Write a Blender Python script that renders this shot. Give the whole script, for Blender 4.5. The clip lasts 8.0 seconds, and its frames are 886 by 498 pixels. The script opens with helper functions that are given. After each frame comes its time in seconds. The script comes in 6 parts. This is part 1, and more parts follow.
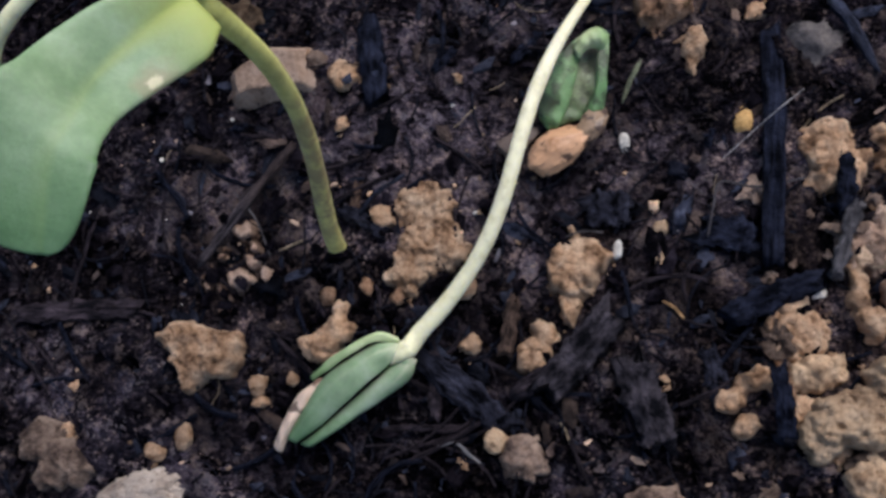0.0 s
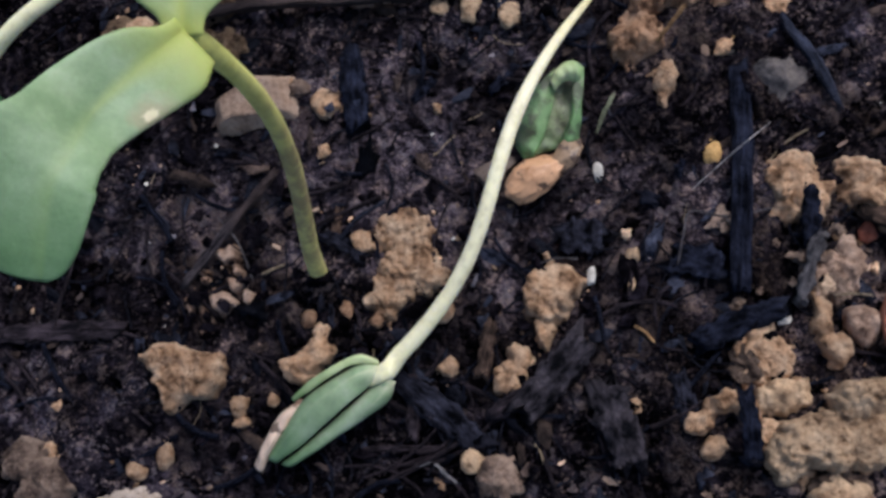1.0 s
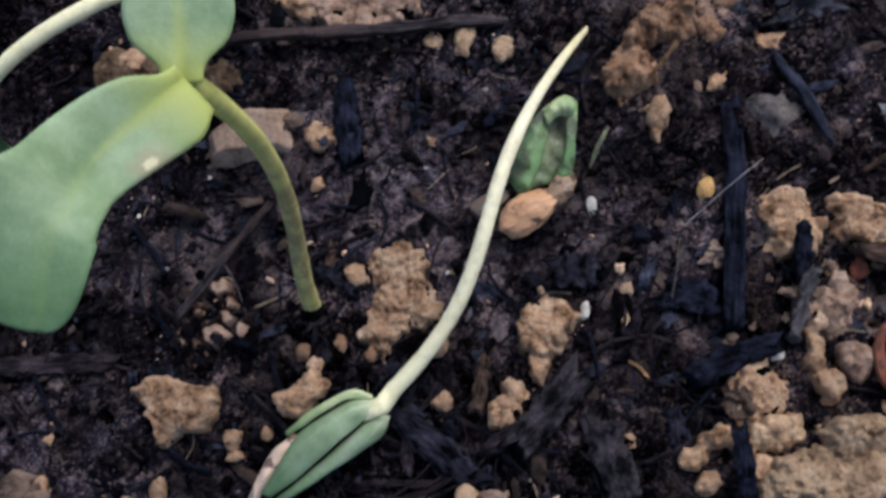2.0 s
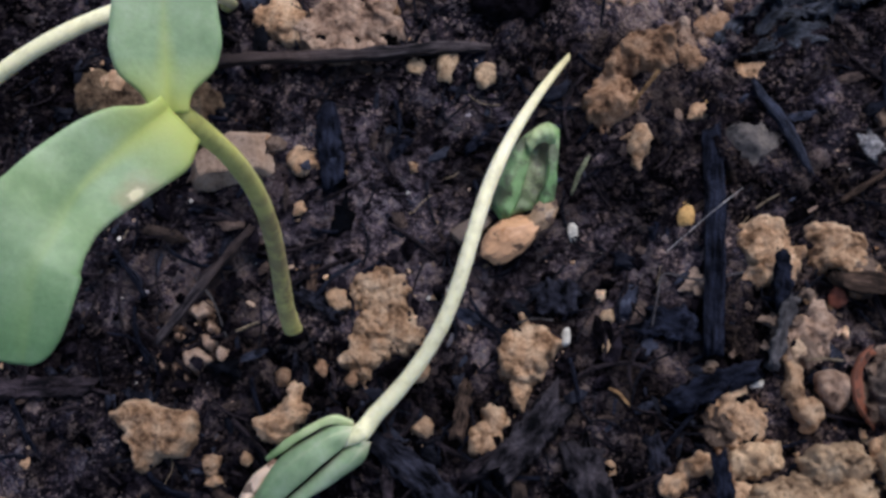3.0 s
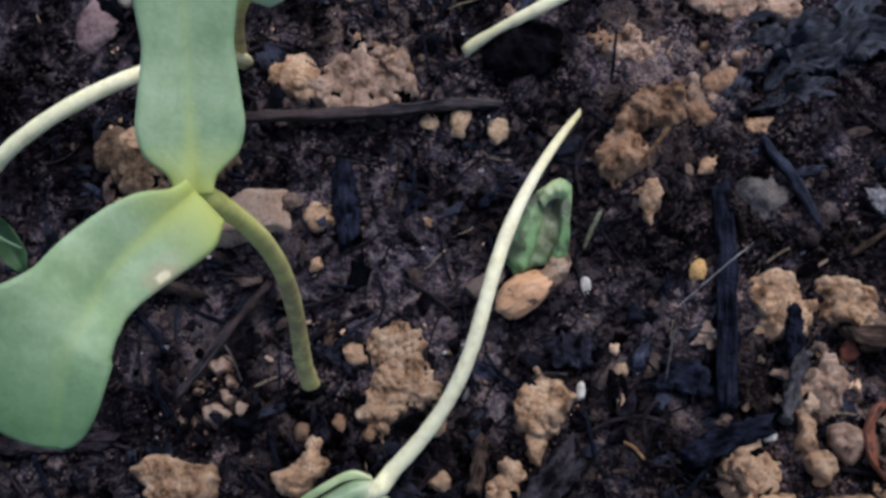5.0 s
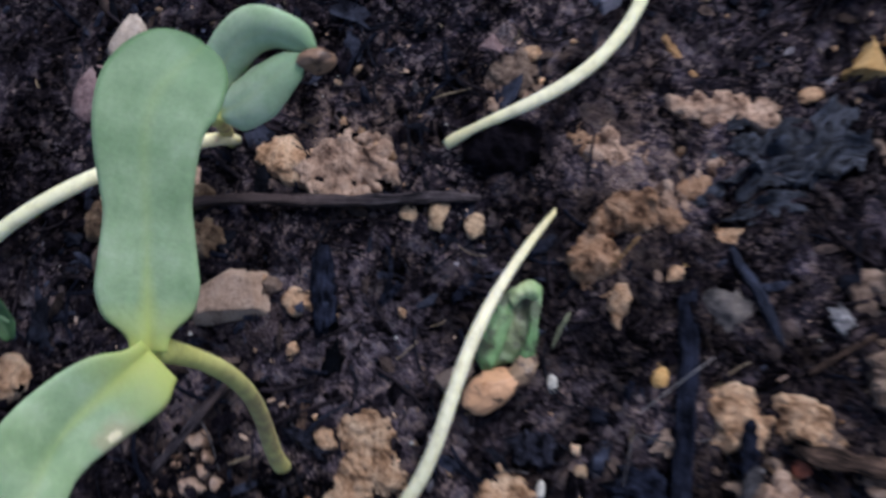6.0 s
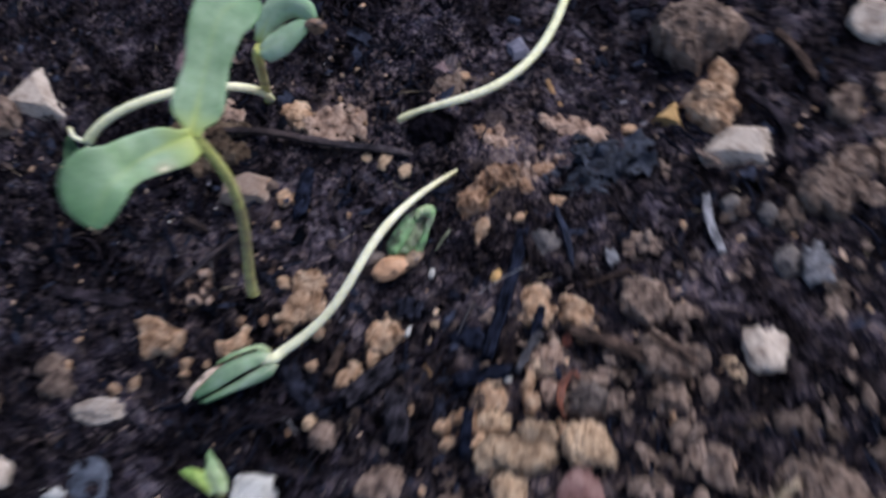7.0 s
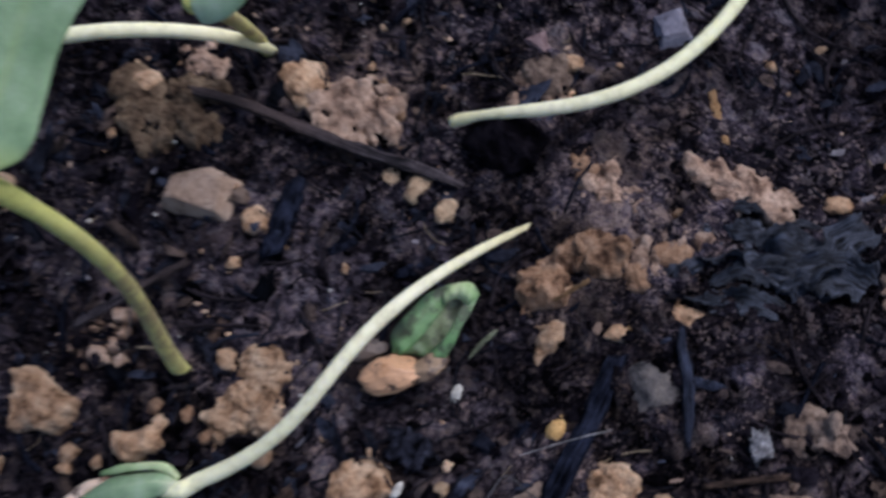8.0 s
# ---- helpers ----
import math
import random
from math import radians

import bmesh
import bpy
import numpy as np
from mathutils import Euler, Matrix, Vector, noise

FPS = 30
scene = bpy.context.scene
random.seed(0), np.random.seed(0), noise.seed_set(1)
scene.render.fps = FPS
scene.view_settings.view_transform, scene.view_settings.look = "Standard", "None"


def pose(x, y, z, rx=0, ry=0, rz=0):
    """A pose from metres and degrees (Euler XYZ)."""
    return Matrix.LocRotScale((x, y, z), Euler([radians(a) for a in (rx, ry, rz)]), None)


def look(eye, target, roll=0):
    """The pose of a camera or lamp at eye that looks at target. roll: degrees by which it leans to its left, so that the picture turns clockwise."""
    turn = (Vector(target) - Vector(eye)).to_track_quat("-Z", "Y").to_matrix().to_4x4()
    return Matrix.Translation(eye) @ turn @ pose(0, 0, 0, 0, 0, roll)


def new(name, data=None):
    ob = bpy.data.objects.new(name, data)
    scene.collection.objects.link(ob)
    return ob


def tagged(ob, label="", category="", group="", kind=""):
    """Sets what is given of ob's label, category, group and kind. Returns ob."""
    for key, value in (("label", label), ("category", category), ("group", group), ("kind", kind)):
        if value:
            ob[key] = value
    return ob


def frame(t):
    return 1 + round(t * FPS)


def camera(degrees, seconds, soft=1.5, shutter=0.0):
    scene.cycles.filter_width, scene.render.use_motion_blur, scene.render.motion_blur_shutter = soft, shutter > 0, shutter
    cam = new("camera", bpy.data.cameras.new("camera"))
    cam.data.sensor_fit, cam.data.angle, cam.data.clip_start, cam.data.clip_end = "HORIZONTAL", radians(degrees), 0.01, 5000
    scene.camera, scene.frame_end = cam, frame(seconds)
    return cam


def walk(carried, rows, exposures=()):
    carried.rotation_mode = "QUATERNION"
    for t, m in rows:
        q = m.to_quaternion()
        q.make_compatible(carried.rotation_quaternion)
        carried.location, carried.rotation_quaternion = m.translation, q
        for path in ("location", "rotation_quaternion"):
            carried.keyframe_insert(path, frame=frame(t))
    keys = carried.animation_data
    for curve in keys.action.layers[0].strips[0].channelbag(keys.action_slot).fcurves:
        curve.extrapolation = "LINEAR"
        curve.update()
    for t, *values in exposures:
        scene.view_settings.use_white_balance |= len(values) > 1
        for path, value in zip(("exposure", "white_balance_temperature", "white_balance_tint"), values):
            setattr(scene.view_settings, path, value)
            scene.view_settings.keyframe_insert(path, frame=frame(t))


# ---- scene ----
# A seed bed seen from a hand's breadth: all plan numbers below are centimetres.
CM = 0.01
cam = camera(44.0, 8.0, soft=3.1, shutter=0.65)
PATH = [
    (0, 3.846, -2.012, 10.539, 11.08, 13.55, 4.03),
    (0.5, 3.734, -2.099, 10.723, 11.50, 12.17, 3.81),
    (1, 3.847, -2.016, 10.863, 12.12, 12.02, 4.13),
    (1.5, 3.720, -1.880, 10.872, 11.88, 11.49, 4.20),
    (2, 3.754, -1.792, 10.946, 12.67, 11.26, 4.00),
    (2.2, 3.716, -1.686, 10.990, 12.69, 10.52, 3.93),
    (3.3, 3.695, -1.678, 11.013, 13.78, 9.92, 4.17),
    (3.5, 3.834, -1.670, 11.179, 13.94, 10.37, 4.20),
    (4, 3.855, -1.600, 11.241, 13.83, 10.78, 4.08),
    (4.2, 3.741, -1.564, 11.205, 14.09, 10.60, 3.92),
    (5.3, 3.635, -1.218, 11.370, 14.28, 10.42, 3.63),
    (5.5, 3.644, -0.888, 11.444, 14.26, 10.34, 3.60),
    (5.7, 3.761, -0.055, 11.388, 14.32, 10.07, 4.47),
    (6, 4.197, 0.045, 11.780, 12.78, 11.20, 6.37),
    (6.2, 5.040, -0.565, 13.567, 12.40, 11.75, 6.70),
    (6.3, 5.562, -1.570, 15.010, 13.65, 12.34, 6.87),
    (6.4, 6.059, -2.989, 16.576, 15.39, 12.90, 7.33),
    (6.5, 6.476, -4.379, 17.683, 18.62, 12.50, 8.81),
    (6.6, 6.793, -5.229, 18.153, 21.27, 11.54, 10.70),
    (6.8, 7.629, -5.600, 18.134, 22.43, 10.76, 13.80),
    (7, 8.370, -4.479, 16.886, 23.13, 10.77, 18.01),
    (7.2, 8.424, -2.553, 14.270, 21.74, 13.21, 22.36),
    (7.3, 8.106, -1.569, 13.473, 20.84, 13.91, 24.27),
    (7.5, 7.077, -0.385, 12.371, 20.31, 15.18, 27.39),
    (7.6, 6.755, 0.075, 12.051, 19.37, 15.83, 28.67),
    (7.8, 6.738, 0.524, 11.199, 18.94, 16.85, 30.13),
    (8, 6.509, 0.776, 10.667, 18.04, 15.76, 29.97),
]
EXPOSURES = [(0.0, 0.25, 6130, 14), (5.5, 0.18, 5900, 13), (6.0, 0.18, 5800, 14), (6.3, 0.34, 5720, 15), (7.2, 0.24, 5720, 15), (8.0, 0.02, 5720, 15)]
walk(cam, [(t, pose(x * CM, y * CM, z * CM, a, b, c)) for t, x, y, z, a, b, c in PATH], EXPOSURES)

# ---- light: an overcast day, the bed in open shade ----
world = bpy.data.worlds.new("overcast_sky")
scene.world = world
world.use_nodes = True
wt = world.node_tree
sky = wt.nodes.new("ShaderNodeTexSky")
sky.sky_type = "NISHITA"
sky.sun_disc = False
sky.sun_elevation = radians(49)
sky.sun_rotation = radians(32)
sky.air_density, sky.dust_density = 1.0, 2.0
wt.links.new(sky.outputs["Color"], wt.nodes["Background"].inputs["Color"])
wt.nodes["Background"].inputs["Strength"].default_value = 0.11
sun = new("sun", bpy.data.lights.new("sun", "SUN"))
sun.data.energy = 2.2
sun.data.angle = radians(35)
sun.data.color = (1.0, 0.975, 0.95)
sun.matrix_world = look((2.75, 4.4, 6.0), (0, 0, 0))


# ---- materials ----
def shader(name):
    m = bpy.data.materials.new(name)
    m.use_nodes = True
    nt = m.node_tree
    return m, nt, nt.nodes["Principled BSDF"]


def node(nt, kind, **sockets):
    n = nt.nodes.new(kind)
    for key, value in sockets.items():
        n.inputs[key.replace("_", " ")].default_value = value
    return n


def ramp(nt, source, stops):
    r = nt.nodes.new("ShaderNodeValToRGB")
    e = r.color_ramp.elements
    while len(e) < len(stops):
        e.new(0.5)
    for k, (at, colour) in enumerate(stops):
        e[k].position, e[k].color = at, (*colour, 1)
    nt.links.new(source, r.inputs["Fac"])
    return r.outputs["Color"]


def mixed(nt, kind, fac, a, b):
    n = nt.nodes.new("ShaderNodeMix")
    n.data_type, n.blend_type = "RGBA", kind
    for socket, value in ((n.inputs[0], fac), (n.inputs[6], a), (n.inputs[7], b)):
        if isinstance(value, (int, float)):
            socket.default_value = value
        elif isinstance(value, tuple):
            socket.default_value = (*value, 1)
        else:
            nt.links.new(value, socket)
    return n.outputs[2]


def noise_of(nt, scale, detail=5.0, rough=0.6, coords="Object"):
    c = nt.nodes.new("ShaderNodeTexCoord")
    n = node(nt, "ShaderNodeTexNoise", Scale=scale, Detail=detail, Roughness=rough)
    nt.links.new(c.outputs[coords], n.inputs["Vector"])
    return n.outputs["Fac"]


def relief(nt, bsdf, height, strength, distance):
    b = node(nt, "ShaderNodeBump", Strength=strength, Distance=distance)
    nt.links.new(height, b.inputs["Height"])
    nt.links.new(b.outputs["Normal"], bsdf.inputs["Normal"])


def earthen(name, dark, mid, light, coarse, fine, rough=0.85, bump=0.6, vary=0.25, spec=0.3, pitted=0.8):
    """Clay, stone, humus or charred wood: two scales of colour, grain relief, and a shade of its own per object."""
    m, nt, b = shader(name)
    a = noise_of(nt, coarse, 4.0)
    f = noise_of(nt, fine, 6.0, 0.7)
    base = ramp(nt, a, [(0.26, tuple(0.45 * c for c in dark)), (0.34, dark), (0.46, mid), (0.7, light)])
    grain = ramp(nt, f, [(0.3, (0.55, 0.5, 0.46)), (0.5, (1, 1, 1)), (0.75, (1.25, 1.2, 1.15))])
    col = mixed(nt, "MULTIPLY", 0.8, base, grain)
    # the shade of small pits is put into the colour as dark spots
    pit_shade = noise_of(nt, 900, 3.0, 0.55)
    col = mixed(nt, "MULTIPLY", pitted, col, ramp(nt, pit_shade, [(0.27, (0.12, 0.095, 0.085)), (0.36, (1, 1, 1))]))
    info = nt.nodes.new("ShaderNodeObjectInfo")
    own = ramp(nt, info.outputs["Random"], [(0.0, (1 - vary, 1 - vary, 1 - vary)), (1.0, (1 + vary, 1 + vary * 0.9, 1 + vary * 0.75))])
    nt.links.new(mixed(nt, "MULTIPLY", 1.0, col, own), b.inputs["Base Color"])
    b.inputs["Roughness"].default_value = rough
    b.inputs["Specular IOR Level"].default_value = spec
    pits = noise_of(nt, 1100, 5.0, 0.65)
    rel = nt.nodes.new("ShaderNodeMath")
    rel.operation = "MULTIPLY_ADD"
    rel.inputs[1].default_value = 0.45
    nt.links.new(f, rel.inputs[0])
    nt.links.new(pits, rel.inputs[2])
    relief(nt, b, rel.outputs[0], bump, 0.0009)
    return m


clay = earthen("tan_clay", (0.2, 0.11, 0.06), (0.52, 0.32, 0.19), (0.74, 0.54, 0.37), 420, 2600, 0.9, 1.0, 0.18, 0.1)
clay_dark = earthen("brown_clay", (0.07, 0.048, 0.04), (0.215, 0.15, 0.115), (0.4, 0.295, 0.23), 420, 2600, 0.9, 1.0, 0.25, 0.1)
clay_rosy = earthen("rosy_brown_clay", (0.14, 0.085, 0.062), (0.38, 0.25, 0.18), (0.6, 0.44, 0.34), 420, 2600, 0.9, 1.0, 0.2, 0.1)
clay_brown = earthen("orange_brown_clay", (0.1, 0.054, 0.033), (0.32, 0.185, 0.11), (0.5, 0.33, 0.22), 420, 2600, 0.9, 1.0, 0.15, 0.1)
clay_umber = earthen("umber_clay", (0.045, 0.028, 0.018), (0.16, 0.105, 0.066), (0.32, 0.23, 0.15), 420, 2600, 0.9, 1.0, 0.2, 0.1)
clay_grey = earthen("grey_brown_clay", (0.05, 0.042, 0.04), (0.16, 0.125, 0.108), (0.34, 0.27, 0.225), 420, 2600, 0.9, 1.0, 0.2, 0.08)
clay_pale = earthen("pale_clay", (0.26, 0.165, 0.1), (0.48, 0.33, 0.205), (0.62, 0.46, 0.31), 420, 2600, 0.9, 0.8, 0.2, 0.12)
stone_grey = earthen("grey_tan_stone", (0.24, 0.18, 0.14), (0.42, 0.34, 0.27), (0.55, 0.46, 0.38), 300, 2200, 0.8, 0.35, 0.15, 0.25)
stone_tan = earthen("tan_stone", (0.2, 0.13, 0.09), (0.35, 0.24, 0.17), (0.47, 0.345, 0.26), 300, 2200, 0.85, 0.4, 0.12, 0.2)
stone_white = earthen("white_stone", (0.4, 0.37, 0.32), (0.55, 0.52, 0.46), (0.66, 0.63, 0.57), 300, 2400, 0.6, 0.3, 0.1)
stone_pink = earthen("pinkish_stone", (0.09, 0.055, 0.055), (0.17, 0.112, 0.112), (0.27, 0.195, 0.19), 300, 2400, 0.75, 0.4, 0.15, 0.25)
stone_lilac = earthen("lilac_grey_slate", (0.1, 0.095, 0.12), (0.17, 0.16, 0.2), (0.26, 0.25, 0.3), 300, 2600, 0.6, 0.4, 0.15, 0.2)
stone_ochre = earthen("ochre_stone", (0.3, 0.16, 0.05), (0.5, 0.3, 0.11), (0.62, 0.42, 0.2), 350, 2400, 0.8, 0.4, 0.15, 0.25)
slate = earthen("slate_grey_chip", (0.02, 0.023, 0.03), (0.055, 0.062, 0.08), (0.13, 0.14, 0.17), 300, 2600, 0.5, 0.4, 0.3, 0.2)
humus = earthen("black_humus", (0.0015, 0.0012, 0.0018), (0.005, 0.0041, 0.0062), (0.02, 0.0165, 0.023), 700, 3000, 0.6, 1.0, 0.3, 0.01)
stone_dusty = earthen("dusty_grey_stone", (0.035, 0.033, 0.036), (0.115, 0.102, 0.1), (0.26, 0.22, 0.19), 420, 2400, 0.85, 0.7, 0.15, 0.12)
ember = earthen("brick_red", (0.12, 0.04, 0.025), (0.28, 0.085, 0.05), (0.42, 0.16, 0.1), 350, 2600, 0.85, 0.4, 0.1, 0.2)
rust = earthen("terracotta_red", (0.07, 0.03, 0.026), (0.16, 0.085, 0.074), (0.27, 0.17, 0.15), 350, 2600, 0.85, 0.4, 0.15, 0.2)


def woody(name, dark, light, rough=0.7, spec=0.4, butt=None):
    """Grain that runs along the piece, by its length coordinate."""
    m, nt, b = shader(name)
    uv = nt.nodes.new("ShaderNodeUVMap")
    stretch = nt.nodes.new("ShaderNodeMapping")
    stretch.inputs["Scale"].default_value = (2.4, 8.0, 1.0)
    nt.links.new(uv.outputs["UV"], stretch.inputs["Vector"])
    n = node(nt, "ShaderNodeTexNoise", Scale=1.6, Detail=6.0, Roughness=0.65)
    nt.links.new(stretch.outputs["Vector"], n.inputs["Vector"])
    blot = noise_of(nt, 420, 5.0, 0.65)
    col = ramp(nt, n.outputs["Fac"], [(0.4, dark), (0.64, light)])
    col = mixed(nt, "MULTIPLY", 0.7, col, ramp(nt, blot, [(0.36, (0.22, 0.22, 0.25)), (0.62, (1.4, 1.38, 1.4))]))
    if butt:
        # one end keeps its brown bark
        ends = nt.nodes.new("ShaderNodeSeparateXYZ")
        nt.links.new(uv.outputs["UV"], ends.inputs["Vector"])
        col = mixed(nt, "MIX", ramp(nt, ends.outputs["X"], [(0.34, (0.85, 0.85, 0.85)), (0.55, (0, 0, 0))]), col, ramp(nt, n.outputs["Fac"], [(0.38, tuple(0.3 * c for c in butt)), (0.62, butt)]))
    nt.links.new(col, b.inputs["Base Color"])
    b.inputs["Roughness"].default_value = rough
    b.inputs["Specular IOR Level"].default_value = spec
    rel = nt.nodes.new("ShaderNodeMath")
    nt.links.new(n.outputs["Fac"], rel.inputs[0])
    nt.links.new(noise_of(nt, 1300, 5.0, 0.65), rel.inputs[1])
    relief(nt, b, rel.outputs[0], 0.9, 0.0006)
    return m


char = woody("charred_wood", (0.001, 0.0011, 0.002), (0.04, 0.041, 0.058), 0.5, 0.02)
char_grey = woody("weathered_char", (0.0018, 0.0022, 0.0046), (0.026, 0.03, 0.05), 0.5, 0.03)
bark = woody("brown_bark", (0.018, 0.011, 0.008), (0.15, 0.095, 0.068), 0.75, 0.12)
bark_plum = woody("plum_brown_bark", (0.003, 0.0024, 0.0038), (0.066, 0.05, 0.058), 0.65, 0.08)
twig_bark = woody("weathered_twig_bark", (0.006, 0.005, 0.007), (0.13, 0.105, 0.108), 0.6, 0.1, butt=(0.1, 0.07, 0.064))
bark_slate = woody("slate_brown_char", (0.003, 0.003, 0.0045), (0.07, 0.06, 0.068), 0.6, 0.04)
dry_straw = woody("dry_straw", (0.28, 0.2, 0.11), (0.6, 0.47, 0.3), 0.6)
tan_straw = woody("tan_straw", (0.24, 0.12, 0.04), (0.48, 0.28, 0.12), 0.6)
white_straw = woody("bleached_straw", (0.5, 0.46, 0.42), (0.85, 0.8, 0.74), 0.45)
grey_stick = woody("bleached_stick", (0.14, 0.13, 0.13), (0.42, 0.4, 0.4), 0.7)
slate_twig = woody("slate_twig", (0.008, 0.0095, 0.017), (0.055, 0.062, 0.095), 0.5, 0.1)
grey_root = woody("grey_root", (0.05, 0.046, 0.05), (0.2, 0.18, 0.18), 0.6, 0.2)
pale_blade = woody("withered_blade", (0.2, 0.22, 0.12), (0.45, 0.46, 0.28), 0.6, 0.2)
leaf_litter = woody("black_leaf_litter", (0.0014, 0.0016, 0.003), (0.11, 0.12, 0.155), 0.42, 0.25)


def leafy(name, deep, main, pale, vein, wilt=0.0, spot=None):
    m, nt, b = shader(name)
    uv = nt.nodes.new("ShaderNodeUVMap")
    split = nt.nodes.new("ShaderNodeSeparateXYZ")
    nt.links.new(uv.outputs["UV"], split.inputs["Vector"])
    soft_n = noise_of(nt, 260, 4.0)
    fine_n = noise_of(nt, 2600, 4.0, 0.7)
    col = ramp(nt, soft_n, [(0.3, deep), (0.52, main), (0.75, pale)])
    col = mixed(nt, "MULTIPLY", 0.28, col, ramp(nt, fine_n, [(0.3, (0.7, 0.72, 0.7)), (0.7, (1.2, 1.18, 1.2))]))
    # the pale midrib, broad at the foot of the leaf
    off = nt.nodes.new("ShaderNodeMath")
    off.operation = "SUBTRACT"
    off.inputs[1].default_value = 0.5
    nt.links.new(split.outputs["Y"], off.inputs[0])
    wide = nt.nodes.new("ShaderNodeMath")
    wide.operation = "ABSOLUTE"
    nt.links.new(off.outputs[0], wide.inputs[0])
    along = nt.nodes.new("ShaderNodeMath")
    along.operation = "MULTIPLY_ADD"
    along.inputs[1].default_value, along.inputs[2].default_value = 0.75, 0.0
    nt.links.new(split.outputs["X"], along.inputs[0])
    both = nt.nodes.new("ShaderNodeMath")
    both.operation = "ADD"
    nt.links.new(wide.outputs[0], both.inputs[0])
    nt.links.new(along.outputs[0], both.inputs[1])
    rib = ramp(nt, wide.outputs[0], [(0.0, (0.14, 0.14, 0.14)), (0.09, (0.0, 0.0, 0.0))])
    col = mixed(nt, "MIX", rib, col, vein)
    foot = ramp(nt, both.outputs[0], [(0.02, (0.8, 0.8, 0.8)), (0.09, (0.45, 0.45, 0.45)), (0.24, (0.0, 0.0, 0.0))])
    col = mixed(nt, "MIX", foot, col, vein)
    neck = ramp(nt, split.outputs["X"], [(0.02, (0.9, 0.9, 0.9)), (0.07, (0.45, 0.45, 0.45)), (0.15, (0.0, 0.0, 0.0))])
    col = mixed(nt, "MIX", neck, col, vein)
    if wilt:
        spots = noise_of(nt, 330, 5.0, 0.7)
        col = mixed(nt, "MIX", ramp(nt, spots, [(0.44, (0, 0, 0)), (0.56, (wilt, wilt, wilt))]), col, (0.055, 0.045, 0.035))
    if spot:
        # a brown bruise with a pale dry heart, at one place of the leaf
        off = nt.nodes.new("ShaderNodeVectorMath")
        off.operation = "SUBTRACT"
        off.inputs[1].default_value = (*spot, 0)
        nt.links.new(uv.outputs["UV"], off.inputs[0])
        far = nt.nodes.new("ShaderNodeVectorMath")
        far.operation = "MULTIPLY"
        far.inputs[1].default_value = (1.0, 0.34, 1.0)
        nt.links.new(off.outputs[0], far.inputs[0])
        size = nt.nodes.new("ShaderNodeVectorMath")
        size.operation = "LENGTH"
        nt.links.new(far.outputs[0], size.inputs[0])
        ragged = nt.nodes.new("ShaderNodeMath")
        ragged.operation = "MULTIPLY_ADD"
        ragged.inputs[1].default_value = 0.08
        nt.links.new(noise_of(nt, 900, 4.0, 0.6), ragged.inputs[0])
        nt.links.new(size.outputs["Value"], ragged.inputs[2])
        col = mixed(nt, "MIX", ramp(nt, ragged.outputs[0], [(0.065, (0.7, 0.7, 0.7)), (0.115, (0, 0, 0))]), col, (0.36, 0.3, 0.17))
        col = mixed(nt, "MIX", ramp(nt, ragged.outputs[0], [(0.055, (0.9, 0.9, 0.9)), (0.068, (0, 0, 0))]), col, (0.72, 0.66, 0.42))
    # shading is put into the colour: darker, deeper green towards the tip
    col = mixed(nt, "MULTIPLY", 1.0, col, ramp(nt, split.outputs["X"], [(0.4, (1, 1, 1)), (0.95, (0.5, 0.64, 0.53))]))
    nt.links.new(col, b.inputs["Base Color"])
    b.inputs["Roughness"].default_value = 0.52
    b.inputs["Specular IOR Level"].default_value = 0.4
    b.inputs["Subsurface Weight"].default_value = 0.12
    b.inputs["Subsurface Radius"].default_value = (0.4, 1.0, 0.3)
    b.inputs["Subsurface Scale"].default_value = 0.0006
    relief(nt, b, fine_n, 0.25, 0.0002)
    return m


LEAF = ((0.17, 0.265, 0.128), (0.246, 0.35, 0.185), (0.345, 0.44, 0.27), (0.42, 0.47, 0.11))
leaf_green = leafy("cotyledon_green", *LEAF)
# brighter copy of the leaf green: missing sunlight is put into the colour
leaf_light = leafy("lit_cotyledon_green", (0.33, 0.44, 0.24), (0.48, 0.6, 0.36), (0.6, 0.69, 0.48), (0.5, 0.55, 0.18))
leaf_bruised = leafy("bruised_cotyledon_green", *LEAF, spot=(0.18, 0.09))
leaf_folded = leafy("folded_cotyledon_green", (0.16, 0.24, 0.13), (0.26, 0.36, 0.2), (0.4, 0.48, 0.33), (0.52, 0.54, 0.35))
# darker copy of the leaf green, the shade of hanging folds painted in
leaf_shaded = leafy("shaded_cotyledon_green", (0.04, 0.085, 0.035), (0.09, 0.16, 0.065), (0.16, 0.25, 0.12), (0.15, 0.22, 0.09))
leaf_wilted = leafy("wilted_cotyledon_green", (0.13, 0.23, 0.09), (0.26, 0.4, 0.18), (0.45, 0.53, 0.3), (0.34, 0.4, 0.2), 0.8)
leaf_rotten = leafy("rotten_cotyledon_brown", (0.11, 0.14, 0.07), (0.23, 0.28, 0.14), (0.36, 0.4, 0.23), (0.12, 0.1, 0.07), 0.75)
leaf_pale = leafy("pale_wilted_green", (0.3, 0.38, 0.16), (0.45, 0.53, 0.27), (0.58, 0.63, 0.38), (0.5, 0.55, 0.3))
leaf_lime = leafy("young_leaf_lime", (0.3, 0.42, 0.08), (0.46, 0.58, 0.14), (0.6, 0.68, 0.3), (0.55, 0.62, 0.3))


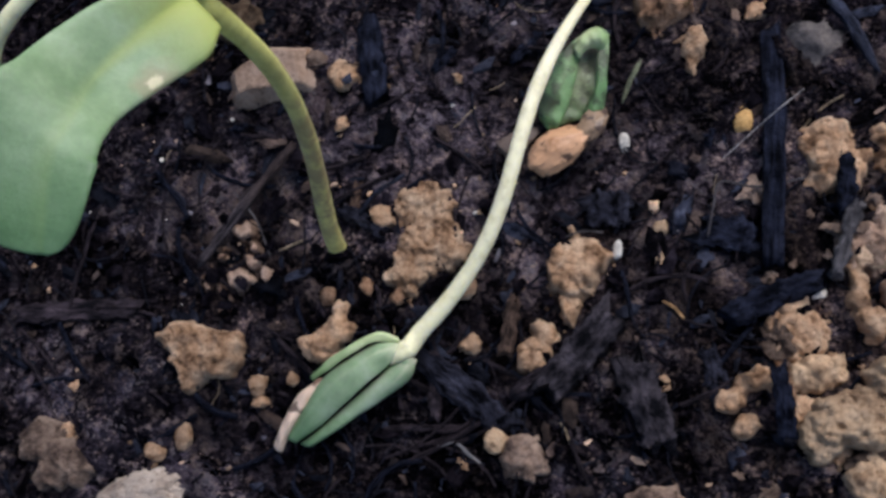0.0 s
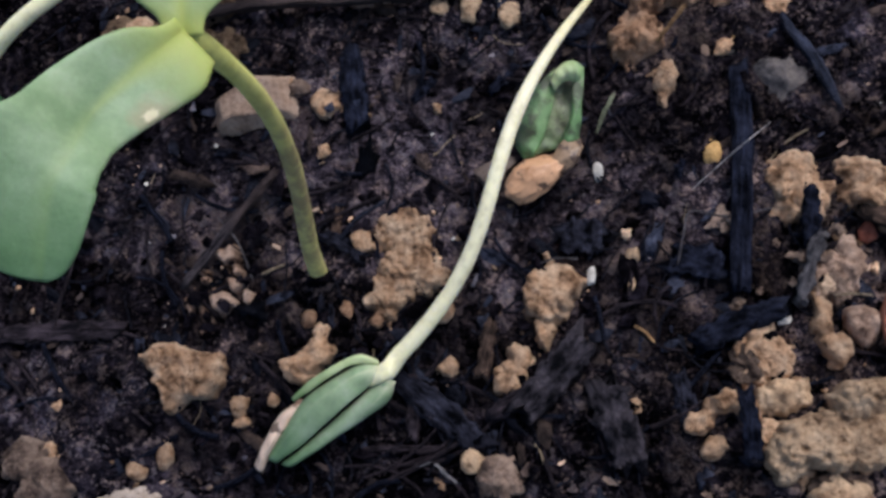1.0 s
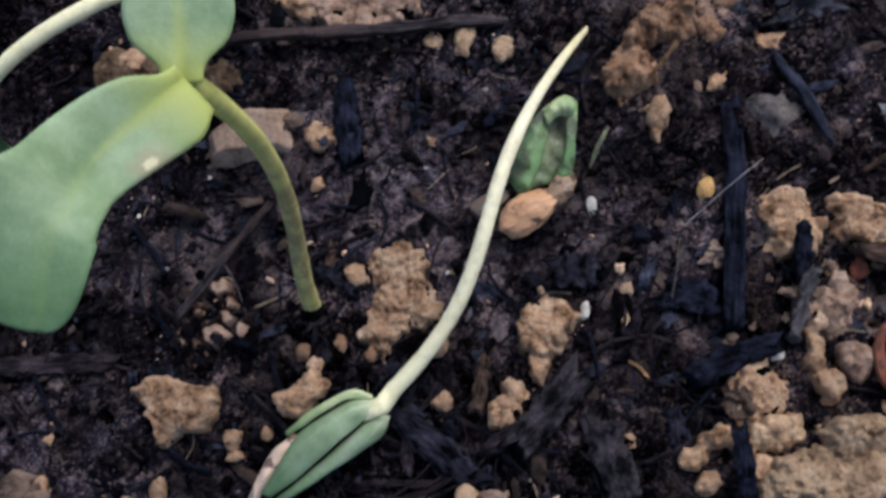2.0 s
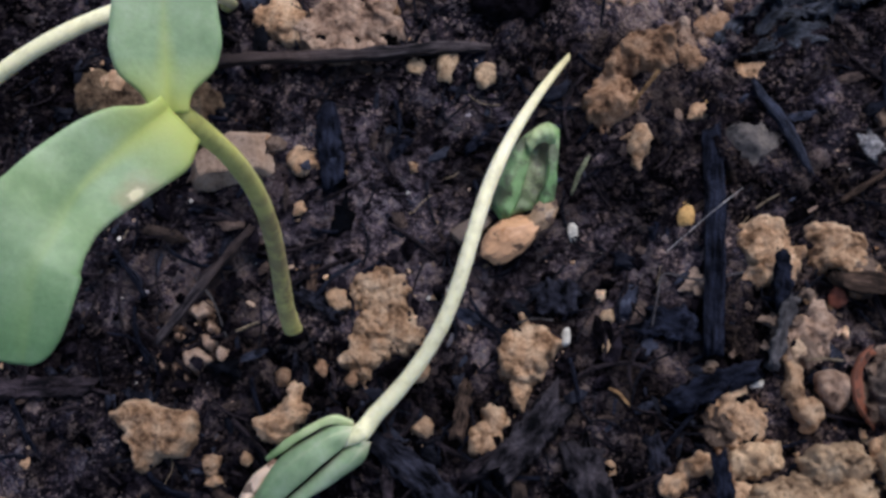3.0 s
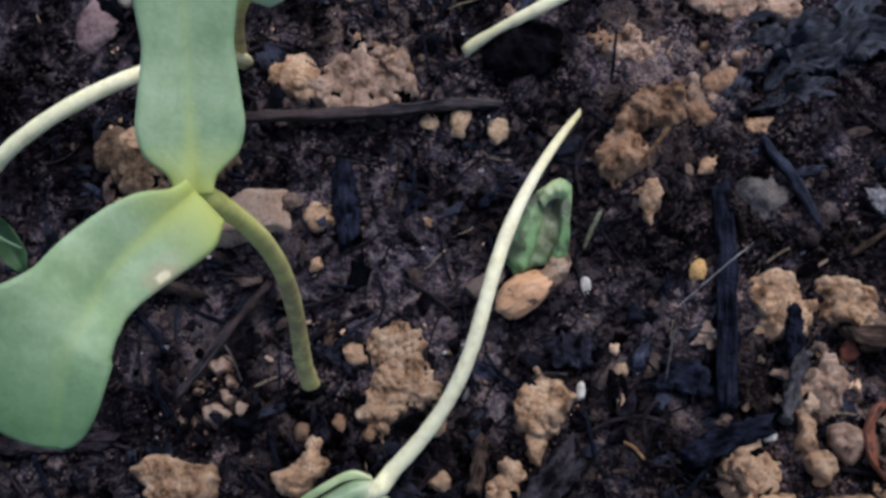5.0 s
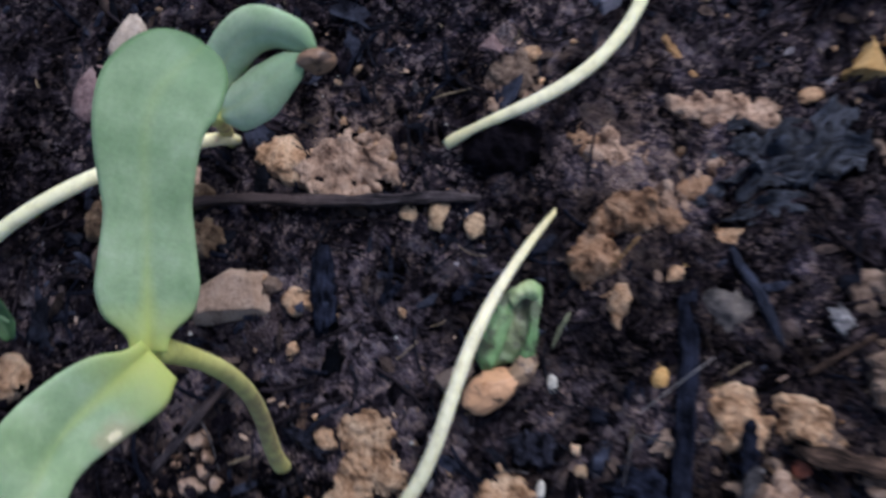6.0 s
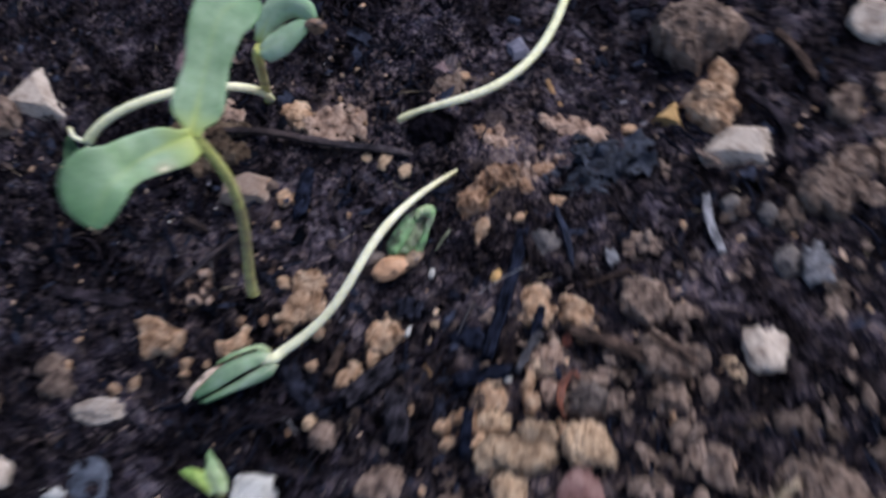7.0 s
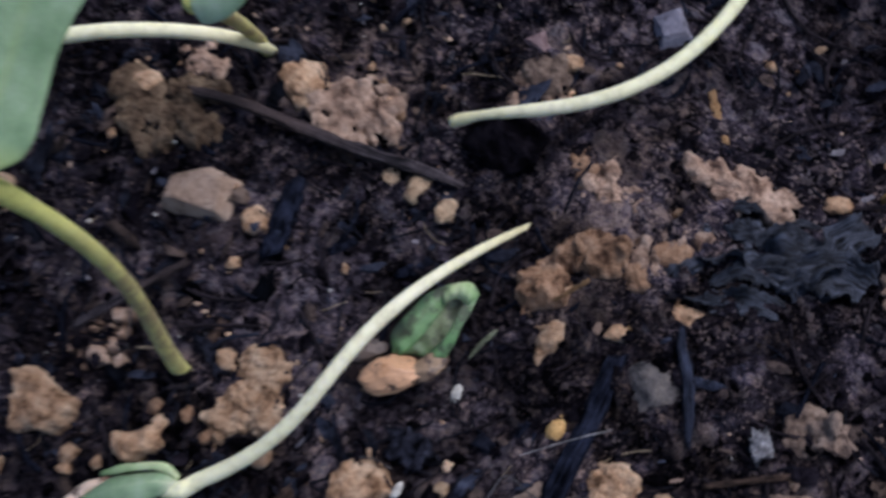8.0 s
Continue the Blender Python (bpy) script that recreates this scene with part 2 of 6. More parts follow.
def stemmy(name, foot, middle, top, low=0.32, blotch=None):
    """Colour by the length coordinate, faint streaks along, a waxy sheen, and blotches where the stem browns."""
    m, nt, b = shader(name)
    uv = nt.nodes.new("ShaderNodeUVMap")
    split = nt.nodes.new("ShaderNodeSeparateXYZ")
    nt.links.new(uv.outputs["UV"], split.inputs["Vector"])
    col = ramp(nt, split.outputs["X"], [(0.02, foot), (low, tuple((a + b) / 2 for a, b in zip(foot, middle))), (low * 1.9, middle), (0.8, tuple((a + b) / 2 for a, b in zip(top, middle))), (0.97, top)])
    blot = noise_of(nt, 700, 5.0, 0.7)
    col = mixed(nt, "MULTIPLY", 0.5, col, ramp(nt, blot, [(0.34, (0.62, 0.6, 0.5)), (0.55, (1.05, 1.05, 1.02))]))
    if blotch:
        brown = ramp(nt, noise_of(nt, 420, 4.0, 0.65), [(0.42, (0, 0, 0)), (0.56, (0.75, 0.75, 0.75))])
        where = ramp(nt, split.outputs["X"], [(0.06, (0.1, 0.1, 0.1)), (0.26, (1, 1, 1)), (0.62, (0.8, 0.8, 0.8)), (0.85, (0.0, 0.0, 0.0))])
        col = mixed(nt, "MIX", mixed(nt, "MULTIPLY", 1.0, brown, where), col, blotch)
    nt.links.new(col, b.inputs["Base Color"])
    b.inputs["Roughness"].default_value = 0.62
    b.inputs["Specular IOR Level"].default_value = 0.25
    b.inputs["Subsurface Weight"].default_value = 0.25
    b.inputs["Subsurface Radius"].default_value = (1.0, 0.9, 0.4)
    b.inputs["Subsurface Scale"].default_value = 0.0008
    relief(nt, b, noise_of(nt, 3000, 4.0), 0.2, 0.0002)
    return m


stem_olive = stemmy("olive_stem", (0.72, 0.67, 0.24), (0.56, 0.5, 0.2), (0.68, 0.68, 0.21), 0.25, (0.28, 0.2, 0.12))
stem_cream = stemmy("cream_stem", (0.74, 0.66, 0.38), (0.88, 0.82, 0.58), (0.78, 0.76, 0.47), 0.08)
stem_white = stemmy("white_stem", (0.78, 0.71, 0.4), (0.9, 0.84, 0.58), (0.76, 0.75, 0.42), 0.16)


def husk(name, main, rim):
    m, nt, b = shader(name)
    n = noise_of(nt, 380, 5.0, 0.6)
    col = ramp(nt, n, [(0.3, rim), (0.42, main), (0.7, tuple(min(1.0, c * 1.25) for c in main))])
    spots = noise_of(nt, 520, 5.0, 0.65)
    col = mixed(nt, "MIX", ramp(nt, spots, [(0.545, (0, 0, 0)), (0.59, (0.85, 0.85, 0.85))]), col, (0.05, 0.028, 0.02))
    nt.links.new(col, b.inputs["Base Color"])
    b.inputs["Roughness"].default_value = 0.5
    relief(nt, b, n, 0.3, 0.0003)
    return m


husk_peach = husk("peach_seed_coat", (0.54, 0.3, 0.16), (0.36, 0.16, 0.06))
husk_dull = husk("dull_brown_seed_coat", (0.17, 0.12, 0.09), (0.07, 0.05, 0.04))
husk_brown = husk("brown_seed_coat", (0.22, 0.13, 0.08), (0.08, 0.045, 0.03))
husk_mottled = husk("mottled_brown_seed_coat", (0.26, 0.17, 0.1), (0.05, 0.03, 0.022))
husk_rust = husk("rust_brown_husk", (0.19, 0.065, 0.036), (0.06, 0.024, 0.016))
husk_pale = husk("pale_seed_coat", (0.68, 0.5, 0.36), (0.5, 0.32, 0.2))


def grains(nt, scale):
    """Fine grains: a chance value and a height for each."""
    c = nt.nodes.new("ShaderNodeTexCoord")
    warp = node(nt, "ShaderNodeTexNoise", Scale=scale * 0.6, Detail=3.0)
    nt.links.new(c.outputs["Object"], warp.inputs["Vector"])
    shift = nt.nodes.new("ShaderNodeVectorMath")
    shift.operation = "MULTIPLY_ADD"
    k = 0.9 / scale
    shift.inputs[1].default_value = (k, k, k)
    nt.links.new(warp.outputs["Color"], shift.inputs[0])
    nt.links.new(c.outputs["Object"], shift.inputs[2])
    v = node(nt, "ShaderNodeTexVoronoi", Scale=scale)
    nt.links.new(shift.outputs[0], v.inputs["Vector"])
    pick = nt.nodes.new("ShaderNodeSeparateColor")
    nt.links.new(v.outputs["Color"], pick.inputs["Color"])
    return pick.outputs["Red"], v.outputs["Distance"]


def streaks(nt, turn, scale, thin):
    """Matted fibres lying one way: long thin light lines on black."""
    c = nt.nodes.new("ShaderNodeTexCoord")
    bend = node(nt, "ShaderNodeTexNoise", Scale=160.0, Detail=2.0)
    nt.links.new(c.outputs["Object"], bend.inputs["Vector"])
    shift = nt.nodes.new("ShaderNodeVectorMath")
    shift.operation = "MULTIPLY_ADD"
    shift.inputs[1].default_value = (0.004, 0.004, 0.004)
    nt.links.new(bend.outputs["Color"], shift.inputs[0])
    nt.links.new(c.outputs["Object"], shift.inputs[2])
    lay = nt.nodes.new("ShaderNodeMapping")
    lay.inputs["Rotation"].default_value = (0, 0, radians(turn))
    lay.inputs["Scale"].default_value = (scale, scale * thin, scale)
    nt.links.new(shift.outputs[0], lay.inputs["Vector"])
    n = node(nt, "ShaderNodeTexNoise", Scale=1.0, Detail=3.0, Roughness=0.6)
    nt.links.new(lay.outputs["Vector"], n.inputs["Vector"])
    return n.outputs["Fac"]


def soil_material():
    """Moist humus, blue-black and plum, matted with fibres; tan mineral grains in patches."""
    m, nt, b = shader("potting_soil")
    at = nt.nodes.new("ShaderNodeAttribute")
    at.attribute_name = "crumb"
    hue = noise_of(nt, 420, 7.0, 0.72)
    body = ramp(nt, hue, [(0.3, (0.0012, 0.0015, 0.0036)), (0.45, (0.003, 0.0029, 0.006)), (0.52, (0.016, 0.014, 0.02)), (0.59, (0.046, 0.038, 0.05)), (0.7, (0.13, 0.107, 0.12))])
    # wet slate-blue flakes; the sky's blue sheen is put into their colour
    flake = noise_of(nt, 300, 6.0, 0.62)
    body = mixed(nt, "MIX", ramp(nt, flake, [(0.53, (0, 0, 0)), (0.6, (0.85, 0.85, 0.85))]), body, ramp(nt, noise_of(nt, 1500, 4.0, 0.7), [(0.35, (0.003, 0.0037, 0.0072)), (0.68, (0.05, 0.056, 0.084))]))
    # smooth patches of fine purple-brown dust
    calm_at = nt.nodes.new("ShaderNodeAttribute")
    calm_at.attribute_name = "calm"
    dust = ramp(nt, noise_of(nt, 900, 6.0, 0.66), [(0.38, (0.0025, 0.0022, 0.003)), (0.5, (0.04, 0.034, 0.04)), (0.68, (0.16, 0.13, 0.138))])
    body = mixed(nt, "MIX", ramp(nt, calm_at.outputs["Fac"], [(0.1, (0, 0, 0)), (0.9, (0.85, 0.85, 0.85))]), body, dust)
    tone = ramp(nt, at.outputs["Fac"], [(0.0, (0.12, 0.12, 0.14)), (0.4, (0.7, 0.7, 0.75)), (0.72, (2.2, 2.1, 2.25))])
    col = mixed(nt, "MULTIPLY", 1.0, body, tone)
    clayey = ramp(nt, at.outputs["Fac"], [(0.74, (0, 0, 0)), (0.78, (1, 1, 1))])
    col = mixed(nt, "MIX", clayey, col, ramp(nt, at.outputs["Fac"], [(0.78, (0.05, 0.036, 0.033)), (0.9, (0.09, 0.062, 0.05)), (1.0, (0.19, 0.134, 0.1))]))
    # fibres that cross one another
    pick = noise_of(nt, 210, 2.0)
    for turn, lo, hi in ((25, 0.3, 0.46), (100, 0.44, 0.56), (155, 0.54, 0.7)):
        line = ramp(nt, streaks(nt, turn, 170.0, 9.0), [(0.56, (0, 0, 0)), (0.62, (0.8, 0.8, 0.8)), (0.7, (0, 0, 0))])
        here = ramp(nt, pick, [(lo - 0.03, (0, 0, 0)), (lo, (1, 1, 1)), (hi, (1, 1, 1)), (hi + 0.03, (0, 0, 0))])
        col = mixed(nt, "MIX", mixed(nt, "MULTIPLY", 1.0, line, here), col, (0.05, 0.043, 0.052))
    mix_at = nt.nodes.new("ShaderNodeAttribute")
    mix_at.attribute_name = "clay"
    f = noise_of(nt, 2600, 6.0, 0.7)
    wide = noise_of(nt, 90, 4.0)
    patch = ramp(nt, noise_of(nt, 190, 4.0, 0.6), [(0.42, (0.0, 0.0, 0.0)), (0.68, (0.1, 0.1, 0.1))])
    height = f
    # clay smeared into the soil in ragged patches
    smear = nt.nodes.new("ShaderNodeMath")
    smear.operation = "MULTIPLY_ADD"
    smear.inputs[1].default_value = 0.34
    nt.links.new(mix_at.outputs["Fac"], smear.inputs[0])
    nt.links.new(noise_of(nt, 520, 7.0, 0.72), smear.inputs[2])
    col = mixed(nt, "MIX", ramp(nt, smear.outputs[0], [(0.59, (0, 0, 0)), (0.7, (0.8, 0.8, 0.8))]), col, ramp(nt, f, [(0.35, (0.05, 0.035, 0.03)), (0.65, (0.2, 0.142, 0.115))]))
    for scale, lift, base in ((1300, 0.06, 0.0), (3200, 0.16, 0.0)):
        value, far = grains(nt, scale)
        more = nt.nodes.new("ShaderNodeMath")
        more.operation = "MULTIPLY_ADD"
        more.inputs[1].default_value = lift
        nt.links.new(mix_at.outputs["Fac"], more.inputs[0])
        nt.links.new(value, more.inputs[2])
        rich = nt.nodes.new("ShaderNodeMath")
        nt.links.new(more.outputs[0], rich.inputs[0])
        nt.links.new(patch, rich.inputs[1])
        shade = ramp(nt, rich.outputs[0], [(0.0, (0.0012, 0.0011, 0.002)), (0.6, (0.006, 0.0056, 0.0105)), (0.88, (0.022, 0.0185, 0.026)),
                                           (0.97 - base, (0.085, 0.066, 0.062)), (1.0, (0.15, 0.112, 0.095))])
        keep = ramp(nt, value, [(0.42, (0.0, 0.0, 0.0)), (0.56, (0.62, 0.62, 0.62))])
        keep = mixed(nt, "MULTIPLY", 1.0, keep, ramp(nt, calm_at.outputs["Fac"], [(0.2, (1, 1, 1)), (1.0, (0.35, 0.35, 0.35))]))
        col = mixed(nt, "MIX", keep, col, shade)
        add = nt.nodes.new("ShaderNodeMath")
        add.operation = "MULTIPLY_ADD"
        add.inputs[1].default_value = -0.8
        nt.links.new(far, add.inputs[0])
        nt.links.new(height, add.inputs[2])
        height = add.outputs[0]
    col = mixed(nt, "MULTIPLY", 0.6, col, ramp(nt, f, [(0.3, (0.5, 0.5, 0.52)), (0.7, (1.3, 1.27, 1.26))]))
    col = mixed(nt, "MULTIPLY", 0.7, col, ramp(nt, wide, [(0.35, (0.5, 0.53, 0.6)), (0.65, (1.3, 1.25, 1.2))]))
    # gamma deepens the darks: the black of shaded cavities is put into the colour
    depth = node(nt, "ShaderNodeGamma", Gamma=1.4)
    nt.links.new(col, depth.inputs["Color"])
    dull = node(nt, "ShaderNodeHueSaturation", Saturation=0.55)
    nt.links.new(depth.outputs["Color"], dull.inputs["Color"])
    col = mixed(nt, "MULTIPLY", 1.0, dull.outputs["Color"], (4.7, 4.25, 4.4))
    col = mixed(nt, "DARKEN", 0.85, col, ramp(nt, smear.outputs[0], [(0.45, (0.055, 0.05, 0.056)), (0.7, (0.15, 0.108, 0.085))]))
    # lighter and darker patches; the dark of holes is put into the colour
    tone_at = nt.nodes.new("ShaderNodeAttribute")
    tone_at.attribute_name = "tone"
    toned = nt.nodes.new("ShaderNodeVectorMath")
    toned.operation = "SCALE"
    nt.links.new(col, toned.inputs[0])
    nt.links.new(tone_at.outputs["Fac"], toned.inputs["Scale"])
    col = toned.outputs[0]
    nt.links.new(col, b.inputs["Base Color"])
    nt.links.new(ramp(nt, hue, [(0.35, (0.28, 0.28, 0.28)), (0.65, (0.65, 0.65, 0.65))]), b.inputs["Roughness"])
    b.inputs["Specular IOR Level"].default_value = 0.0
    relief(nt, b, height, 0.8, 0.0006)
    return m


soil = soil_material()
teal_plastic, tp_nt, tp_b = shader("teal_plastic")
tp_n = noise_of(tp_nt, 120, 5.0)
tp_nt.links.new(ramp(tp_nt, tp_n, [(0.3, (0.006, 0.05, 0.06)), (0.7, (0.012, 0.085, 0.095))]), tp_b.inputs["Base Color"])
tp_b.inputs["Roughness"].default_value = 0.45


# ---- builders ----
def rise(x, y):
    """The bed's gentle rise and fall."""
    def swell(cx, cy, s, a):
        return a * np.exp(-((x - cx) ** 2 + (y - cy) ** 2) / (2 * s * s))
    return -0.15 + swell(2.9, 1.2, 0.6, -0.25) + swell(-0.5, -2.2, 1.2, -0.2) + swell(5.5, 5.2, 1.3, -0.35) + swell(-0.5, 1.75, 0.7, 0.2)


# soil patches (x, y, reach, stops); the black of root holes is painted in
TONE_PATCHES = [
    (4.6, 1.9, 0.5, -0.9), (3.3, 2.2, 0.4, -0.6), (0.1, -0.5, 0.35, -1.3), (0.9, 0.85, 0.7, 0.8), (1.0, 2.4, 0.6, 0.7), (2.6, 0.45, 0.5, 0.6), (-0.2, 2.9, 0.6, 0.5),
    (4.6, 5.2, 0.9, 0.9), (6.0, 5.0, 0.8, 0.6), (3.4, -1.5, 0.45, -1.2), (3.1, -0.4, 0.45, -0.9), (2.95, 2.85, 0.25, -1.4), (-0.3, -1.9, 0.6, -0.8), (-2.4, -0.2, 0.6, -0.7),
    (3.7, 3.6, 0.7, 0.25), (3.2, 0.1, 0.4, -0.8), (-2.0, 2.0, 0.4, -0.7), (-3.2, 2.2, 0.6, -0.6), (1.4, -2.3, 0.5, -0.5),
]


def near_bed(x, y):
    """1 in the bed itself, 0 far away."""
    return np.clip((24 - np.hypot(x, y)) / 8, 0, 1)


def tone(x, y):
    """Where the soil is dusty and lighter (above 0) or darker (below 0), in stops of its reflectance; the dark of holes
    is painted in.
    """
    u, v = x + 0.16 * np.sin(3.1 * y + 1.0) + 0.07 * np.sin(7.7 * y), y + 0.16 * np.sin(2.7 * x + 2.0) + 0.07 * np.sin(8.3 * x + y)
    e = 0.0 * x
    for cx, cy, reach, stops in TONE_PATCHES:
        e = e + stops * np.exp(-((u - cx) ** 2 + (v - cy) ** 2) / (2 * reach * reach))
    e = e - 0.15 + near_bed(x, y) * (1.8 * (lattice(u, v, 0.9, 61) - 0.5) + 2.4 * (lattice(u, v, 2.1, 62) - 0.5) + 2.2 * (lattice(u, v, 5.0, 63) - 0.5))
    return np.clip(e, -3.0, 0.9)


def mesh_from(name, verts, faces, material, uvs=None, smooth=True):
    """A mesh from arrays in centimetres; uvs one per vertex."""
    me = bpy.data.meshes.new(name)
    me.from_pydata((np.asarray(verts, float) * CM).tolist(), [], faces)
    me.materials.append(material)
    if smooth:
        me.polygons.foreach_set("use_smooth", np.ones(len(me.polygons), bool))
    if uvs is not None:
        layer = me.uv_layers.new(name="UVMap")
        loops = np.zeros(len(me.loops), int)
        me.loops.foreach_get("vertex_index", loops)
        layer.data.foreach_set("uv", np.asarray(uvs, float)[loops].ravel())
    me.update()
    return me


def origin_of(ob):
    at = Vector((0, 0, 0))
    while ob:
        at, ob = at + ob.location, ob.parent
    return np.array(at) / CM


def thing(name, at, label, category, group=""):
    ob = new(name)
    ob.empty_display_size = 0.005
    ob.location = Vector(at) * CM
    return tagged(ob, label, category, group)


def part(name, shape, material, parent, label=""):
    """Links arrays (verts, faces, uvs) as one mesh under a thing or a part."""
    verts, faces, uvs = shape
    ob = new(name, mesh_from(name, np.asarray(verts) - origin_of(parent), faces, material, uvs))
    ob.parent = parent
    return tagged(ob, label)


def alone(name, shape, material, at, label, category, group="", kind=""):
    """A thing that is one mesh."""
    verts, faces, uvs = shape
    ob = new(name, mesh_from(name, np.asarray(verts) - np.array(at), faces, material, uvs))
    ob.location = Vector(at) * CM
    return tagged(ob, label, category, group, kind)


def unit(v):
    v = np.asarray(v, float)
    return v / (np.linalg.norm(v, axis=-1, keepdims=True) + 1e-12)


def bezier(points, n):
    p, s = np.asarray(points, float), np.linspace(0, 1, n)[:, None]
    return (1 - s) ** 3 * p[0] + 3 * s * (1 - s) ** 2 * p[1] + 3 * s * s * (1 - s) * p[2] + s ** 3 * p[3]


def through_points(points, n):
    """A smooth line through points (Catmull-Rom), evenly stepped."""
    p = np.asarray(points, float)
    if len(p) == 2:
        return p[0] + (p[1] - p[0]) * np.linspace(0, 1, n)[:, None]
    q = np.vstack([2 * p[0] - p[1], p, 2 * p[-1] - p[-2]])
    out = []
    for s in np.linspace(0, len(p) - 1, n):
        k = min(int(s), len(p) - 2)
        u = s - k
        a, b, c, d = q[k:k + 4]
        out.append(0.5 * (2 * b + (c - a) * u + (2 * a - 5 * b + 4 * c - d) * u * u + (3 * b - a - 3 * c + d) * u ** 3))
    return np.array(out)


def frames_along(line):
    """Two directions across a line, carried along it without twist; the first starts level."""
    t = unit(np.gradient(line, axis=0))
    side = unit(np.cross(t[0], (0, 0, 1)) if abs(t[0][2]) < 0.9 else np.cross(t[0], (0, 1, 0)))
    sides = [side]
    for k in range(1, len(t)):
        side = unit(sides[-1] - t[k] * (sides[-1] @ t[k]))
        sides.append(side)
    sides = np.array(sides)
    return t, sides, np.cross(sides, t)


def tube(line, radius, sides=14, rough=0.0, seed=0):
    """A closed round stem along a line; radius per step."""
    n = len(line)
    _, a, b = frames_along(line)
    ang = np.linspace(0, 2 * np.pi, sides, endpoint=False)
    r = np.broadcast_to(np.asarray(radius, float), (n,))[:, None]
    if rough:
        rng = np.random.RandomState(seed)
        r = r * (1 + rough * (rng.rand(n, 1) - 0.5) + 0.5 * rough * (rng.rand(n, sides) - 0.5))
    ring = line[:, None] + r[..., None] * (np.cos(ang)[None, :, None] * a[:, None] + np.sin(ang)[None, :, None] * b[:, None])
    verts = np.vstack([ring.reshape(-1, 3), line[0], line[-1]])
    uv = np.stack(np.broadcast_arrays(np.linspace(0, 1, n)[:, None], np.linspace(0, 1, sides)[None]), -1).reshape(-1, 2)
    uv = np.vstack([uv, [0, 0.5], [1, 0.5]])
    faces = []
    for i in range(n - 1):
        for j in range(sides):
            k = (j + 1) % sides
            faces.append((i * sides + j, i * sides + k, (i + 1) * sides + k, (i + 1) * sides + j))
    for j in range(sides):
        k = (j + 1) % sides
        faces.append((n * sides, k, j))
        faces.append((n * sides + 1, (n - 1) * sides + j, (n - 1) * sides + k))
    return verts, faces, uv


def blade(line, across, width, cup=0.0, thick=0.05, lean=(0.0, 0.0, 0.0), ripple=0.0, seed=0, cols=15):
    """A fleshy leaf: midline, the direction across it at foot and tip, half-width by length (or one for each side), cupped edges, with thickness;
    lean makes one side of the midrib wider than the other, at foot, middle and tip."""
    n = len(line)
    rng = np.random.RandomState(seed)
    s = np.linspace(0, 1, n)[:, None]
    t = unit(np.gradient(line, axis=0))
    side = (1 - s) * unit(across[0]) + s * unit(across[1])
    side = unit(side - t * (side * t).sum(1, keepdims=True))
    up = np.cross(t, side)
    up = np.where(up[:, 2:3] < 0, -up, up) if up[n // 2, 2] < 0 else up
    v = np.linspace(-1, 1, cols)
    half = np.stack([np.interp(v, [-1, -0.001, 0.001, 1], [a, a, b, b]) for a, b in zip(*width)])[:, :, None] if isinstance(width, tuple) else np.asarray(width)[:, None, None]
    ph = rng.rand(3) * 6
    lift = cup * (np.abs(v) ** 1.7)[None, :, None] + ripple * (np.sin(s * 9 + ph[0])[:, :, None] * v[None, :, None] + np.sin(s * 17 + ph[1])[:, :, None] * (v ** 2)[None, :, None])
    groove = -0.016 * np.exp(-(v / 0.28) ** 2)[None, :, None] * (1 - 0.6 * s[:, :, None])
    uneven = 1 - np.sign(v)[None, :, None] * np.interp(s[:, 0], [0, 0.5, 1], lean)[:, None, None]
    mid = line[:, None] + half * v[None, :, None] * uneven * side[:, None] + (half * lift + groove) * up[:, None]
    edge = np.sqrt(np.clip(1 - np.abs(v) ** 4, 0.02, 1))[None, :, None] * np.sqrt(np.clip(np.minimum(1, np.minimum(s, 1 - s) * 14 + 0.05), 0, 1))[:, :, None]
    top, low = mid + up[:, None] * thick * 0.5 * edge, mid - up[:, None] * thick * 0.5 * edge
    verts = np.vstack([top.reshape(-1, 3), low.reshape(-1, 3)])
    uv = np.stack(np.broadcast_arrays(s, (v[None] + 1) / 2), -1).reshape(-1, 2)
    faces, m = [], n * cols
    for i in range(n - 1):
        for j in range(cols - 1):
            a, b, c, d = i * cols + j, i * cols + j + 1, (i + 1) * cols + j + 1, (i + 1) * cols + j
            faces += [(a, b, c, d), (m + d, m + c, m + b, m + a)]
        faces += [(i * cols, (i + 1) * cols, m + (i + 1) * cols, m + i * cols)]
        faces += [(i * cols + cols - 1, m + i * cols + cols - 1, m + (i + 1) * cols + cols - 1, (i + 1) * cols + cols - 1)]
    for j in range(cols - 1):
        e = (n - 1) * cols + j
        faces += [(j, m + j, m + j + 1, j + 1), (e, e + 1, m + e + 1, m + e)]
    return verts, faces, np.vstack([uv, uv])


